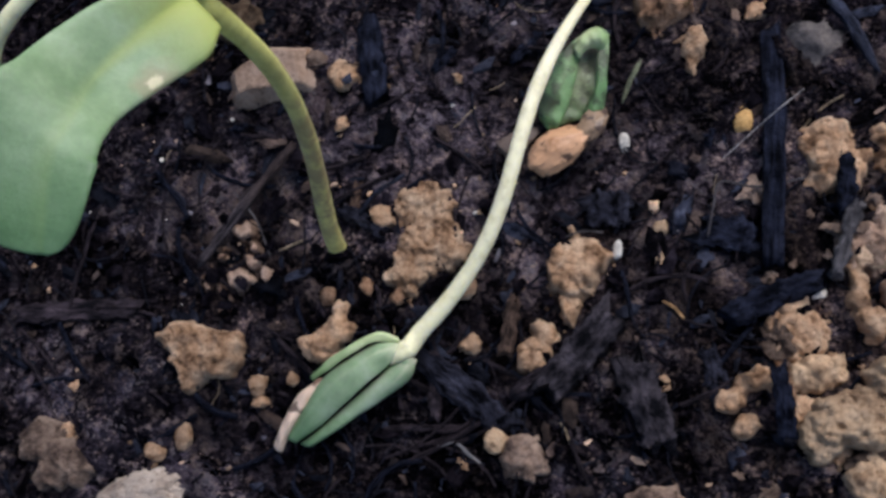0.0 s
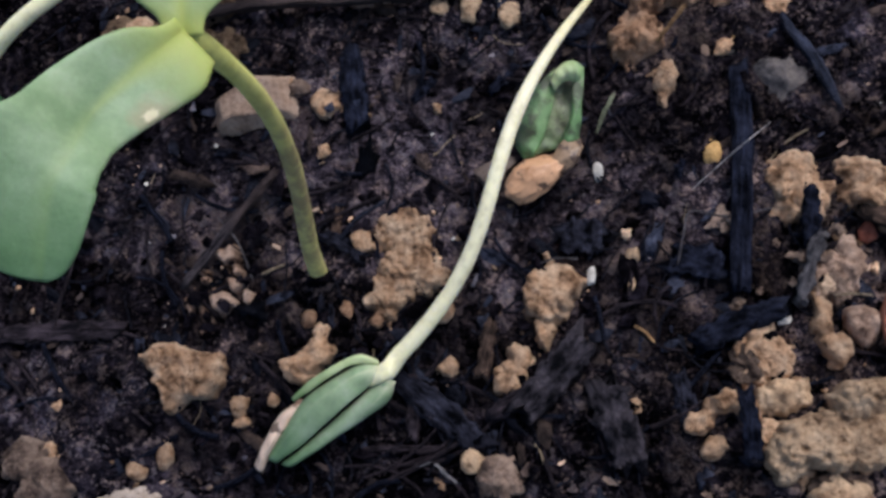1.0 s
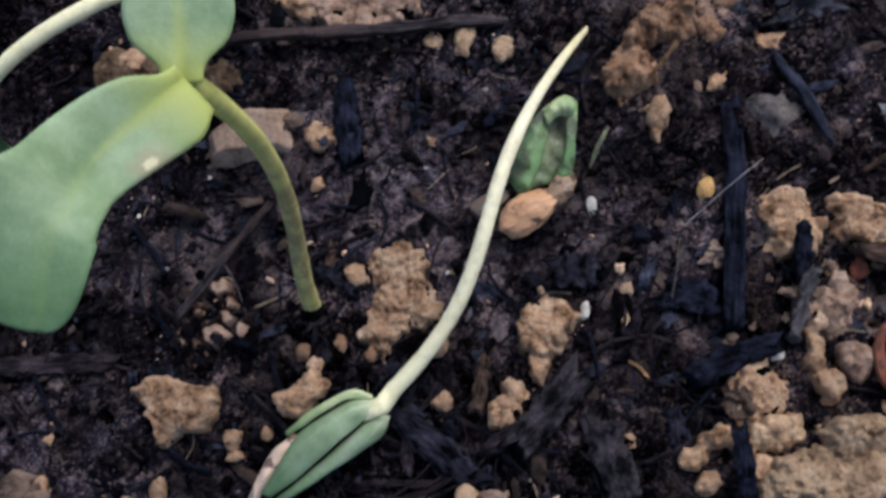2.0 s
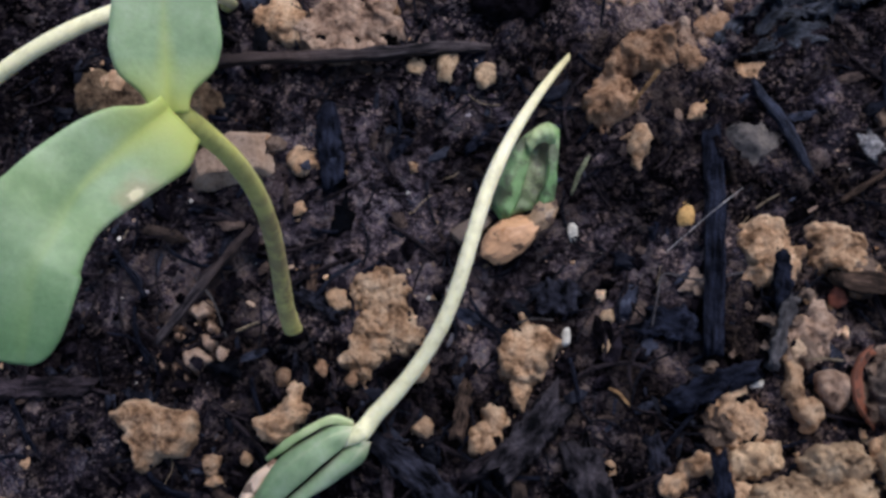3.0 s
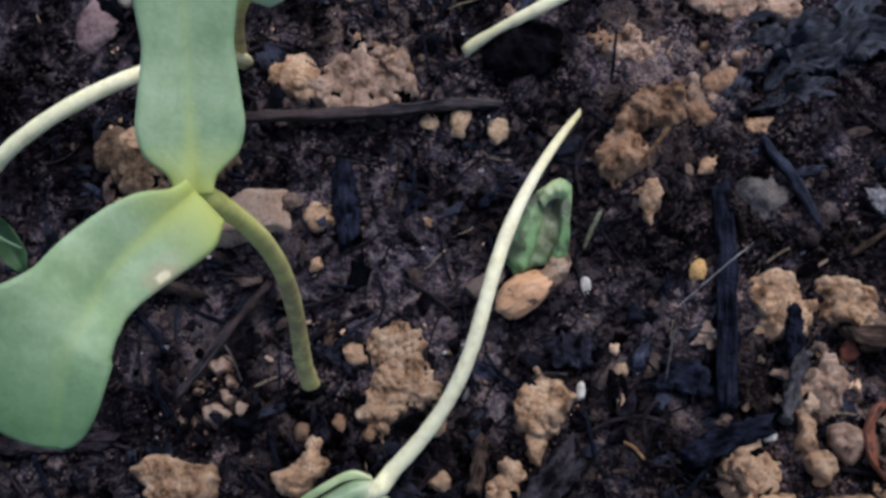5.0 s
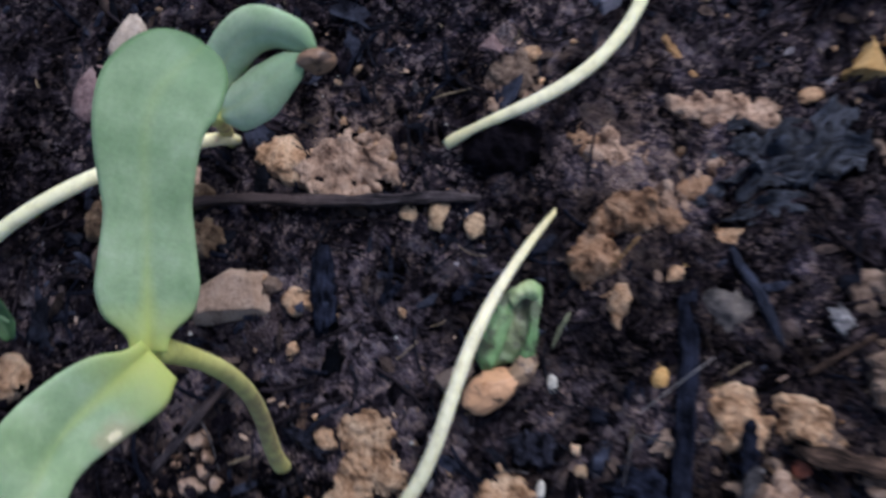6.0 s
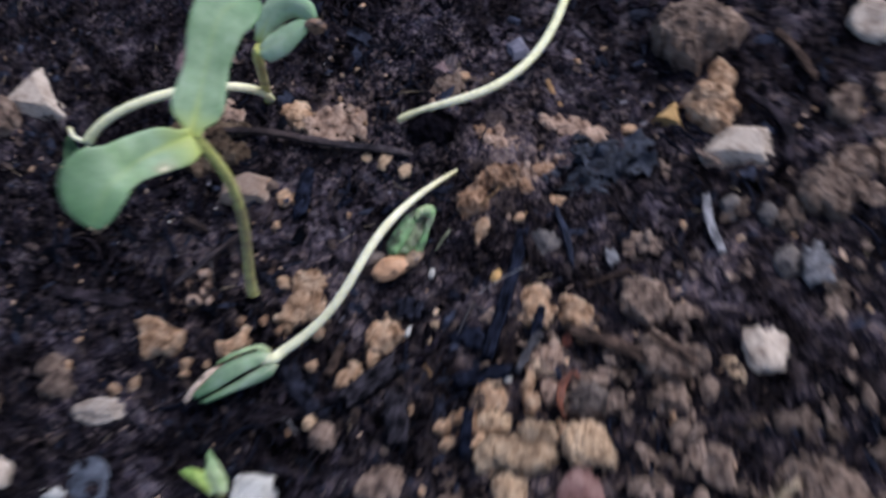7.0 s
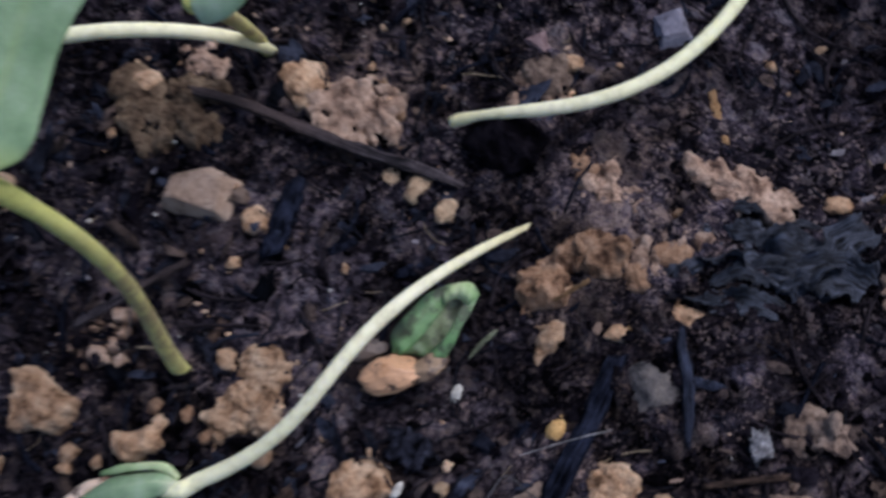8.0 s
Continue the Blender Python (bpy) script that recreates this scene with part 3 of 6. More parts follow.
def sheet(edge_a, edge_b, arch=0.0, thick=0.04, ripple=0.0, seed=0, n=34, cols=13):
    """A leaf half spanned between two edges, arched between them, with thickness and rounded rims."""
    rng = np.random.RandomState(seed)
    a, b = through_points(edge_a, n)[:, None], through_points(edge_b, n)[:, None]
    v = np.linspace(0, 1, cols)[None, :, None]
    s = np.linspace(0, 1, n)[:, None, None]
    t = unit(np.gradient((a + b)[:, 0] / 2, axis=0))
    up = unit(np.cross(t, (b - a)[:, 0]))
    up = np.where(up[:, 2:3] < 0, -up, up)[:, None]
    span = np.linalg.norm(b - a, axis=-1, keepdims=True)
    ph = rng.rand(4) * 6
    wave = np.sin(s * 11 + ph[0] + 2 * v) + 0.6 * np.sin(s * 23 + ph[1] - 5 * v) + 0.5 * np.sin(9 * v + ph[2] + 4 * s)
    mid = a + (b - a) * v + up * (arch * 4 * v * (1 - v) * span + ripple * wave)
    edge = np.sqrt(np.clip(1 - np.abs(2 * v - 1) ** 4, 0.03, 1)) * np.sqrt(np.clip(np.minimum(s, 1 - s) * 12 + 0.06, 0, 1))
    top, low = mid + up * thick * 0.5 * edge, mid - up * thick * 0.5 * edge
    faces, m = [], n * cols
    for i in range(n - 1):
        for j in range(cols - 1):
            p = (i * cols + j, i * cols + j + 1, (i + 1) * cols + j + 1, (i + 1) * cols + j)
            faces += [p, tuple(m + x for x in reversed(p))]
        faces += [(i * cols, (i + 1) * cols, m + (i + 1) * cols, m + i * cols)]
        faces += [(i * cols + cols - 1, m + i * cols + cols - 1, m + (i + 1) * cols + cols - 1, (i + 1) * cols + cols - 1)]
    for j in range(cols - 1):
        e = (n - 1) * cols + j
        faces += [(j, m + j, m + j + 1, j + 1), (e, e + 1, m + e + 1, m + e)]
    uv = np.stack(np.broadcast_arrays(s[..., 0], v[..., 0]), -1).reshape(-1, 2)
    return np.vstack([top.reshape(-1, 3), low.reshape(-1, 3)]), faces, np.vstack([uv, uv])


_ball = {}


def ball(level):
    if level not in _ball:
        bm = bmesh.new()
        bmesh.ops.create_icosphere(bm, subdivisions=level, radius=1)
        v = np.array([x.co for x in bm.verts])
        f = [tuple(x.index for x in q.verts) for q in bm.faces]
        bm.free()
        _ball[level] = (unit(v), f)
    return _ball[level]


def octave(p, scale, seed):
    off = Vector((seed * 7.31 % 91, seed * 3.17 % 83, seed * 5.77 % 79))
    return np.array([noise.noise(Vector(q) * scale + off) for q in p])


def cells(p, scale, seed):
    """Distance to the nearest of many chance points: rounded crumbs with creases between."""
    off = Vector((seed * 2.31 % 71, seed * 4.17 % 63, seed * 6.77 % 59))
    return np.array([noise.voronoi(Vector(q) * scale + off)[0][0] for q in p])


def lump_shape(at, size, turn, seed, facets=9, crumbly=1.0, level=4, tilt=0.0, blocky=False, sides=()):
    """A clod or stone: a ball cut by chance planes, broken up by noise at several scales."""
    rng = np.random.RandomState(seed)
    d, f = ball(level)
    hard = blocky or crumbly < 0.3
    r = np.full(len(d), 1.45 if hard else 1.0)
    for k in range(facets + (3 if hard else 0)):
        # planes spread round the ball, jittered
        a, h = 2.4 * k + seed, 1 - 2 * (k + 0.5) / (facets + (3 if hard else 0))
        n = unit(np.array([math.cos(a) * math.sqrt(1 - h * h), math.sin(a) * math.sqrt(1 - h * h), h]) + 0.45 * rng.randn(3))
        far = rng.uniform(0.55, 0.95) if hard else rng.uniform(0.62, 0.95)
        along = d @ n
        r = np.minimum(r, np.where(along > 0.05, far / np.maximum(along, 0.05), 9))
    if sides:
        # a flat stone with straight sides: each side by its bearing and distance, and a sloping top
        r = np.full(len(d), 1.5)
        for bearing, far in sides:
            n = unit(np.array([math.cos(radians(bearing)), math.sin(radians(bearing)), 0.28 * (1 if far > 0 else -1)]))
            along = d @ n
            r = np.minimum(r, np.where(along > 0.05, abs(far) / np.maximum(along, 0.05), 9))
        for n in (unit(np.array([0.12, -0.1, 1.0])), unit(np.array([-0.5, 0.3, 0.8]))):
            along = d @ n
            r = np.minimum(r, np.where(along > 0.05, 0.72 / np.maximum(along, 0.05), 9))
    r = r / (np.abs(d[:, :2] * r[:, None]).max() * 0.95 if sides else np.percentile(r, 85))
    r = np.minimum(r, 1.18)
    broken = 0.17 * octave(d, 1.4, seed) + 0.15 * octave(d, 2.9, seed + 1) + 0.11 * octave(d, 8.0, seed + 3) + 0.08 * octave(d, 19.0, seed + 4)
    broken += 0.22 * (0.25 - np.minimum(cells(d, 2.3, seed + 5), 0.8) ** 2) + 0.05 * (0.25 - np.minimum(cells(d, 6.0, seed + 6), 0.8) ** 2)
    broken -= 0.55 * np.clip(0.24 - cells(d, 4.2, seed + 7), 0, 1)
    r *= 1 + crumbly * broken
    p = d * r[:, None] * (np.asarray(size) * 0.54)
    c, s = math.cos(radians(turn)), math.sin(radians(turn))
    ct, st = math.cos(radians(tilt)), math.sin(radians(tilt))
    rot = np.array([[1, 0, 0], [0, ct, st], [0, -st, ct]]) @ np.array([[c, s, 0], [-s, c, 0], [0, 0, 1]])
    return p @ rot + np.asarray(at), f, None


_count = [100]
_spots = []


def lump(name, x, y, w, d, material, label, h=None, turn=0.0, facets=9, crumbly=1.0, category="soil clod", group="clods in the bed", level=4, sink=0.3, tilt=0.0, blocky=False, sides=()):
    """A clod or pebble of width w and depth d that sits in the soil at x, y."""
    _count[0] += 1
    _spots.append((x, y, w, d))
    h = h or 0.8 * min(w, d)
    if name == "soil_clod" and blocky:
        rng = np.random.RandomState(_count[0])
        lobes = [(x, y, w * 0.86, d * 0.86, h * (1 - sink) * 0.95, turn + rng.uniform(-30, 30))]
        for k in range(rng.randint(2, 5)):
            a, q = rng.uniform(0, 6.28), rng.uniform(0.2, 0.34)
            lobes.append((x + w * q * math.cos(a), y + d * q * math.sin(a), w * rng.uniform(0.35, 0.55), d * rng.uniform(0.35, 0.55), h * (1 - sink) * rng.uniform(0.6, 1.05), rng.uniform(0, 180)))
        _spots.pop()
        return clod(name, lobes, material, label, category, group, ragged=min(1.0, 0.45 + 0.5 * min(w, d)))
    z = float(rise(x, y)) + h * (0.5 - sink) + (0.03 if h > 0.2 else 0.07)
    return alone(name, lump_shape((x, y, z), (w, d, h), turn, _count[0], facets, crumbly, level + (1 if level == 4 and crumbly > 0.7 and min(w, d) > 0.42 else 0), tilt, blocky, sides), material, (x, y, z - 0.3 * h), label, category, group)


def lattice(x, y, scale, seed):
    """Smooth chance values over the plan, 0 to 1."""
    c, w = math.cos(seed * 1.9 + scale), math.sin(seed * 1.9 + scale)
    u, v = (x * c - y * w) * scale + seed * 1.37, (x * w + y * c) * scale + seed * 2.71
    i, j = np.floor(u), np.floor(v)
    f, g = u - i, v - j
    f, g = f * f * (3 - 2 * f), g * g * (3 - 2 * g)

    def chance(a, b):
        q = np.sin(a * 127.1 + b * 311.7 + seed * 17.3) * 43758.5453
        return q - np.floor(q)
    return (chance(i, j) * (1 - f) + chance(i + 1, j) * f) * (1 - g) + (chance(i, j + 1) * (1 - f) + chance(i + 1, j + 1) * f) * g


def grainy(x, y, scale, seed):
    """Rounded crumbs: 1 at the heart of each, 0 in the creases between."""
    u, v = x * scale, y * scale
    i, j = np.floor(u), np.floor(v)
    best = np.full(u.shape, 9.0)
    for a in (-1, 0, 1):
        for b in (-1, 0, 1):
            q = np.sin((i + a) * 127.1 + (j + b) * 311.7 + seed * 17.3) * 43758.5453
            w = np.sin((i + a) * 269.5 + (j + b) * 183.3 + seed * 11.9) * 43758.5453
            best = np.minimum(best, (u - i - a - (q - np.floor(q))) ** 2 + (v - j - b - (w - np.floor(w))) ** 2)
    return np.clip(1 - np.sqrt(best), 0, 1)


def clod(name, lobes, material, label, category="soil clod", group="clods in the bed", ragged=1.0, step=0.017):
    """A clod or crust of several lobes (x, y, width, depth, height, turn), broken, pitted and crumbly, its foot sunk in the soil."""
    _count[0] += 1
    seed = _count[0]
    cx, cy = float(np.mean([q[0] for q in lobes])), float(np.mean([q[1] for q in lobes]))
    lo = [min(q[k] - 0.75 * max(q[2], q[3]) for q in lobes) for k in (0, 1)]
    hi = [max(q[k] + 0.75 * max(q[2], q[3]) for q in lobes) for k in (0, 1)]
    gx, gy = np.meshgrid(np.arange(lo[0], hi[0], step), np.arange(lo[1], hi[1], step))
    wx = gx + ragged * (0.11 * (lattice(gx, gy, 3.4, seed) - 0.5) + 0.09 * (lattice(gx, gy, 9, seed + 1) - 0.5) + 0.05 * (lattice(gx, gy, 21, seed + 2) - 0.5))
    wy = gy + ragged * (0.11 * (lattice(gx, gy, 3.4, seed + 3) - 0.5) + 0.09 * (lattice(gx, gy, 9, seed + 4) - 0.5) + 0.05 * (lattice(gx, gy, 21, seed + 5) - 0.5))
    top = np.full(gx.shape, -0.4)
    rng = np.random.RandomState(seed)
    grow = 0.54 if len(lobes) > 8 else 0.52 if len(lobes) == 1 else 0.6
    for x, y, w, d, h, turn in lobes:
        c, q = math.cos(radians(turn)), math.sin(radians(turn))
        u, v = ((wx - x) * c + (wy - y) * q) / (grow * w), (-(wx - x) * q + (wy - y) * c) / (grow * d)
        # broken sides, each with its own bearing and distance
        far, start = 0.0 * u, rng.uniform(0, 6.28)
        for k in range(6):
            a = start + 1.047 * k + rng.uniform(-0.35, 0.35)
            far = far + np.clip((u * math.cos(a) + v * math.sin(a)) / rng.uniform(0.82, 1.08), 0, 9) ** 6
        far = np.clip(far ** (1 / 6), 0, 1.3)
        flat_top = h * (1 + rng.uniform(-0.2, 0.2) * u + rng.uniform(-0.2, 0.2) * v) * (1 - far ** 7)
        # worn slopes that cut the flat top
        for k in range(3):
            a = rng.uniform(0, 6.28)
            flat_top = np.minimum(flat_top, h * (rng.uniform(1.05, 1.3) - rng.uniform(0.45, 0.8) * (u * math.cos(a) + v * math.sin(a))))
        top = np.maximum(top, np.where(far < 1.25, flat_top, -0.4))
    tall = max(q[4] for q in lobes)
    body = np.clip(top / tall, 0, 1) ** 0.5
    rough = 0.035 * (grainy(gx, gy, 8, seed) - 0.5) + 0.035 * (grainy(gx, gy, 19, seed + 1) - 0.5) + 0.08 * (lattice(gx, gy, 5, seed + 6) - 0.5) + 0.035 * (lattice(gx, gy, 14, seed + 9) - 0.5) + 0.035 * (lattice(gx, gy, 32, seed + 7) - 0.5)
    rough -= 0.07 * np.clip(lattice(gx, gy, 13, seed + 8) - 0.7, 0, 1) / 0.3 + 0.07 * np.clip(lattice(gx, gy, 25, seed + 10) - 0.74, 0, 1) / 0.26
    top = top + ragged * body * (0.55 + 0.9 * min(tall, 0.5)) * rough
    z = rise(gx, gy) + np.where(top > -0.3, top, -0.4)
    keep = top > -0.22
    use = keep[:-1, :-1] | keep[1:, :-1] | keep[:-1, 1:] | keep[1:, 1:]
    k = np.arange(gx.size).reshape(gx.shape)
    quads = np.stack([k[:-1, :-1], k[:-1, 1:], k[1:, 1:], k[1:, :-1]], -1)[use]
    ids, faces = np.unique(quads, return_inverse=True)
    verts = np.stack([gx, gy, z], -1).reshape(-1, 3)[ids]
    for x, y, w, d, h, turn in lobes:
        _spots.append((x, y, w, d))
    return alone(name, (verts, faces.reshape(-1, 4).tolist(), None), material, (cx, cy, float(rise(cx, cy))), label, category, group)


def heap(cx, cy, wide, deep, count, material, label, seed, small=0.09, large=0.3, high=0.16, crust=True):
    """A low heap of clay crumbs grown together."""
    rng = np.random.RandomState(seed)
    lobes = [(cx, cy, wide * 0.72, deep * 0.72, high * 0.75, 0.0)] if crust else []
    for k in range(count):
        w = small + (large - small) * rng.rand() ** 1.5
        a, q = rng.uniform(0, 6.28), rng.rand() ** 0.6
        lobes.append((cx + wide * 0.5 * q * math.cos(a), cy + deep * 0.5 * q * math.sin(a), w, w * rng.uniform(0.7, 1.1), high * rng.uniform(0.7, 1.0) * (0.7 + w / large * 0.3), rng.uniform(0, 180)))
    return clod("soil_clod", lobes, material, label, ragged=0.8)


def stick_shape(points, width, thick, seed, n=22, sides=10, taper=0.25, rough=0.3, lift=0.0):
    """A flat or round piece of wood along points on the bed (x, y or x, y, z)."""
    rng = np.random.RandomState(seed)
    pts = [(p[0], p[1], p[2] if len(p) > 2 else float(rise(p[0], p[1])) + thick * 0.45 + 0.04 + lift) for p in points]
    line = through_points(pts, n)
    t, a, b = frames_along(line)
    power = 0.3 if width > 0.12 else 0.7
    ang = np.linspace(0, 2 * np.pi, sides, endpoint=False) + np.pi / sides
    ca, sa = np.sign(np.cos(ang)) * np.abs(np.cos(ang)) ** power, np.sign(np.sin(ang)) * np.abs(np.sin(ang)) ** power
    s = np.linspace(0, 1, n)
    body = 1 - taper * np.abs(2 * s - 1) ** 3 * (0.6 + 0.4 * rng.rand())
    wob = 1 + rough * np.array([noise.noise(Vector((k * 0.55, seed * 1.7, 0))) for k in range(n)])
    rw, rt = 0.5 * width * body * wob, 0.5 * thick * body
    jag = 1 + rough * 0.5 * (rng.rand(n, sides) - 0.5) + rough * 0.6 * (rng.rand(1, sides) - 0.5)
    jag += rough * 1.3 * np.array([[noise.noise(Vector((i * 0.3, 2.2 * math.cos(q) + seed, 2.2 * math.sin(q)))) for q in ang] for i in range(n)])
    ring = line[:, None] + (rw[:, None] * ca * jag)[..., None] * a[:, None] + (rt[:, None] * sa * jag)[..., None] * b[:, None]
    ends = (rng.rand(2, sides) - 0.5) * width * 1.1
    ring[0] += t[0] * ends[0][:, None]
    ring[-1] += t[-1] * ends[1][:, None]
    verts = np.vstack([ring.reshape(-1, 3), ring[0].mean(0), ring[-1].mean(0)])
    uv = np.stack(np.broadcast_arrays(s[:, None], np.linspace(0, 1, sides)[None]), -1).reshape(-1, 2)
    uv = np.vstack([uv, [0, 0.5], [1, 0.5]])
    faces = []
    for i in range(n - 1):
        for j in range(sides):
            k = (j + 1) % sides
            faces.append((i * sides + j, i * sides + k, (i + 1) * sides + k, (i + 1) * sides + j))
    for j in range(sides):
        k = (j + 1) % sides
        faces += [(n * sides, k, j), (n * sides + 1, (n - 1) * sides + j, (n - 1) * sides + k)]
    return verts, faces, uv


def stick(name, points, width, thick, material, label, category="wood chip", group="", **more):
    _count[0] += 1
    shape = stick_shape(points, width, thick, _count[0], **more)
    x, y = points[0][:2]
    return alone(name, shape, material, (x, y, float(rise(x, y))), label, category, group)


def scrap(points, width, label, cup, seed, lift=0.06):
    """A curled, torn sheet of rotten leaf."""
    rng = np.random.RandomState(seed + 60)
    line = through_points([(x, y, float(rise(x, y)) + lift + dz) for x, y, dz in points], 30)
    w = width * np.interp(np.linspace(0, 1, 30), [0, 0.12, 0.5, 0.88, 1], [0.3, 0.8, 1.0, 0.7, 0.2])
    w = w * (1 + 0.5 * np.array([noise.noise(Vector((k * 0.4, seed * 3.1, 0))) for k in range(30)]) + 0.25 * (rng.rand(30) - 0.5))
    t = unit(line[-1] - line[0])
    shape = blade(line, ((-t[1], t[0], rng.uniform(-0.6, 0.6)), (-t[1], t[0], rng.uniform(-0.6, 0.6))), w, cup=cup, thick=0.02, ripple=0.4, seed=seed)
    return alone("leaf_scrap", shape, leaf_litter, (*points[0][:2], float(rise(*points[0][:2]))), label, "leaf litter", "leaf litter")


# ---- the bed ----
def spread(lo, hi, step, reach):
    """Grid lines: fine between lo and hi, then ever wider out to the horizon."""
    out, gap, far = [], step, 0.0
    while far < reach:
        gap *= 1.28
        far += gap
        out.append(far)
    out = np.array(out)
    return np.concatenate([lo - out[::-1], np.arange(lo, hi + step / 2, step), hi + out])


def build_ground():
    rng = np.random.RandomState(5)
    lo_x, hi_x, lo_y, hi_y, step = -10.0, 11.2, -5.8, 8.8, 0.032
    xs, ys = spread(lo_x, hi_x, step, 300), spread(lo_y, hi_y, step, 300)
    ix, iy = int(np.argmin(np.abs(xs - lo_x))), int(np.argmin(np.abs(ys - lo_y)))
    gx, gy = np.meshgrid(xs, ys)
    z = rise(gx, gy)
    for k in range(26):
        w, a, ph = rng.uniform(0.5, 2.6), rng.uniform(0, 6.28), rng.uniform(0, 6.28)
        z += near_bed(gx, gy) * 0.018 / w ** 0.5 * np.sin(w * (gx * math.cos(a) + gy * math.sin(a)) + ph)
    # patches where the soil is mixed with clay
    rich = 0.025 + 0.0 * z
    for cx, cy, sp, am in ((0.9, 0.0, 0.8, 0.35), (3.6, 3.3, 1.0, 0.65), (0.4, 3.75, 0.75, 0.8), (-1.6, 2.7, 0.7, 0.35), (5.0, -1.0, 1.2, 0.4), (7.6, -0.8, 2.0, 0.45),
                           (-1.0, -0.35, 0.7, 0.6), (2.6, -0.8, 0.6, 0.2), (8.5, 4.5, 1.6, 0.3), (-6.0, 2.2, 1.2, 0.15), (2.3, 4.8, 0.6, 0.3), (4.9, 0.9, 0.8, 0.3), (-2.5, -2.6, 1.0, 0.15)):
        rich += 0.6 * am * np.exp(-((gx - cx) ** 2 + (gy - cy) ** 2) / (2 * sp * sp))
    crumbs, tint = np.full(z.shape, -0.14), np.full(z.shape, 0.2)
    for k in range(38000):
        x, y = rng.uniform(lo_x, hi_x), rng.uniform(lo_y, hi_y)
        r = 0.026 + 0.045 * rng.rand() + 0.22 * rng.rand() ** 5
        long_piece = rng.rand() < 0.5
        stretch, ang = rng.uniform(1.6, 6.0) if long_piece else rng.uniform(1.0, 1.3), rng.uniform(0, 3.14)
        if long_piece:
            r *= 0.6
        reach = r * stretch * 1.3
        i0, i1 = ix + int((x - reach - lo_x) / step), ix + int((x + reach - lo_x) / step) + 2
        j0, j1 = iy + int((y - reach - lo_y) / step), iy + int((y + reach - lo_y) / step) + 2
        dx, dy = gx[j0:j1, i0:i1] - x, gy[j0:j1, i0:i1] - y
        u, v = (dx * math.cos(ang) + dy * math.sin(ang)) / stretch, -dx * math.sin(ang) + dy * math.cos(ang)
        # angular outline, a tilted top, steep sides
        q = np.maximum(np.maximum(np.abs(u + 0.35 * v), np.abs(v)), 0.8 * np.abs(u - 0.8 * v)) / r
        high = min(r, 0.1) * rng.uniform(0.5, 1.1) * np.clip(1 - q ** 5, 0, 1) + (rng.uniform(-0.5, 0.5) * u + rng.uniform(-0.5, 0.5) * v) * min(1.0, 0.08 / r) + rng.uniform(-0.14, 0.05)
        high = np.where(q < 1, high, -9)
        old = crumbs[j0:j1, i0:i1]
        over = high > old
        old[over] = high[over]
        clayey = rng.rand() < rich[(j0 + j1) // 2, (i0 + i1) // 2] and not long_piece
        tint[j0:j1, i0:i1][over] = rng.uniform(0.78, 0.98) if clayey else rng.rand() ** 1.2 * 0.72
    fine = rng.rand(*z.shape)
    fine = (fine + np.roll(fine, 1, 0) + np.roll(fine, 1, 1)) / 3
    # patches where the surface is smooth and dusty rather than crumbly
    calm = 0.33 + 0.0 * z
    for k in range(14):
        w, a, ph = rng.uniform(0.8, 2.6), rng.uniform(0, 6.28), rng.uniform(0, 6.28)
        calm += near_bed(gx, gy) * 0.13 * np.sin(w * (gx * math.cos(a) + gy * math.sin(a)) + ph)
    for cx, cy, sp, am in ((1.3, 0.9, 0.6, 0.5), (3.1, 0.7, 0.7, 0.5), (1.6, -0.2, 0.6, 0.4), (2.8, 5.2, 0.9, 0.4), (-2.6, 0.4, 0.8, 0.3), (4.2, 3.6, 0.8, -0.4), (5.3, 3.8, 0.9, -0.5), (2.0, 3.7, 0.6, -0.4), (4.8, 5.8, 1.4, 0.5), (7.0, 4.4, 1.5, 0.3)):
        calm += am * np.exp(-((gx - cx) ** 2 + (gy - cy) ** 2) / (2 * sp * sp))
    calm = np.clip(calm, 0, 1)
    crumbs = crumbs * (1.2 - 1.0 * calm) - 0.01 * calm
    z += crumbs + 0.055 * (1 - 0.5 * calm) * (fine - 0.5) * (np.abs(gx) < 13) * (np.abs(gy) < 11)
    ny, nx = z.shape
    verts = np.stack([gx, gy, z], -1).reshape(-1, 3) * CM
    me = bpy.data.meshes.new("ground")
    k = np.arange(ny * nx).reshape(ny, nx)
    quads = np.stack([k[:-1, :-1], k[:-1, 1:], k[1:, 1:], k[1:, :-1]], -1).reshape(-1, 4)
    me.vertices.add(len(verts))
    me.vertices.foreach_set("co", verts.ravel())
    me.loops.add(quads.size)
    me.loops.foreach_set("vertex_index", quads.ravel())
    me.polygons.add(len(quads))
    me.polygons.foreach_set("loop_start", np.arange(len(quads)) * 4)
    me.polygons.foreach_set("use_smooth", np.ones(len(quads), bool))
    me.attributes.new("crumb", "FLOAT", "POINT").data.foreach_set("value", tint.ravel())
    me.attributes.new("clay", "FLOAT", "POINT").data.foreach_set("value", np.clip(rich - 0.04, 0, 0.8).ravel())
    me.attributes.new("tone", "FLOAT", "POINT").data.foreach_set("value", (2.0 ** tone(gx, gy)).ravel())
    me.attributes.new("calm", "FLOAT", "POINT").data.foreach_set("value", calm.ravel())
    me.materials.append(soil)
    me.update(calc_edges=True)
    me.validate()
    return tagged(new("ground", me), "dark moist potting soil full of crumbs and wood bits", "soil", kind="structure")


build_ground()

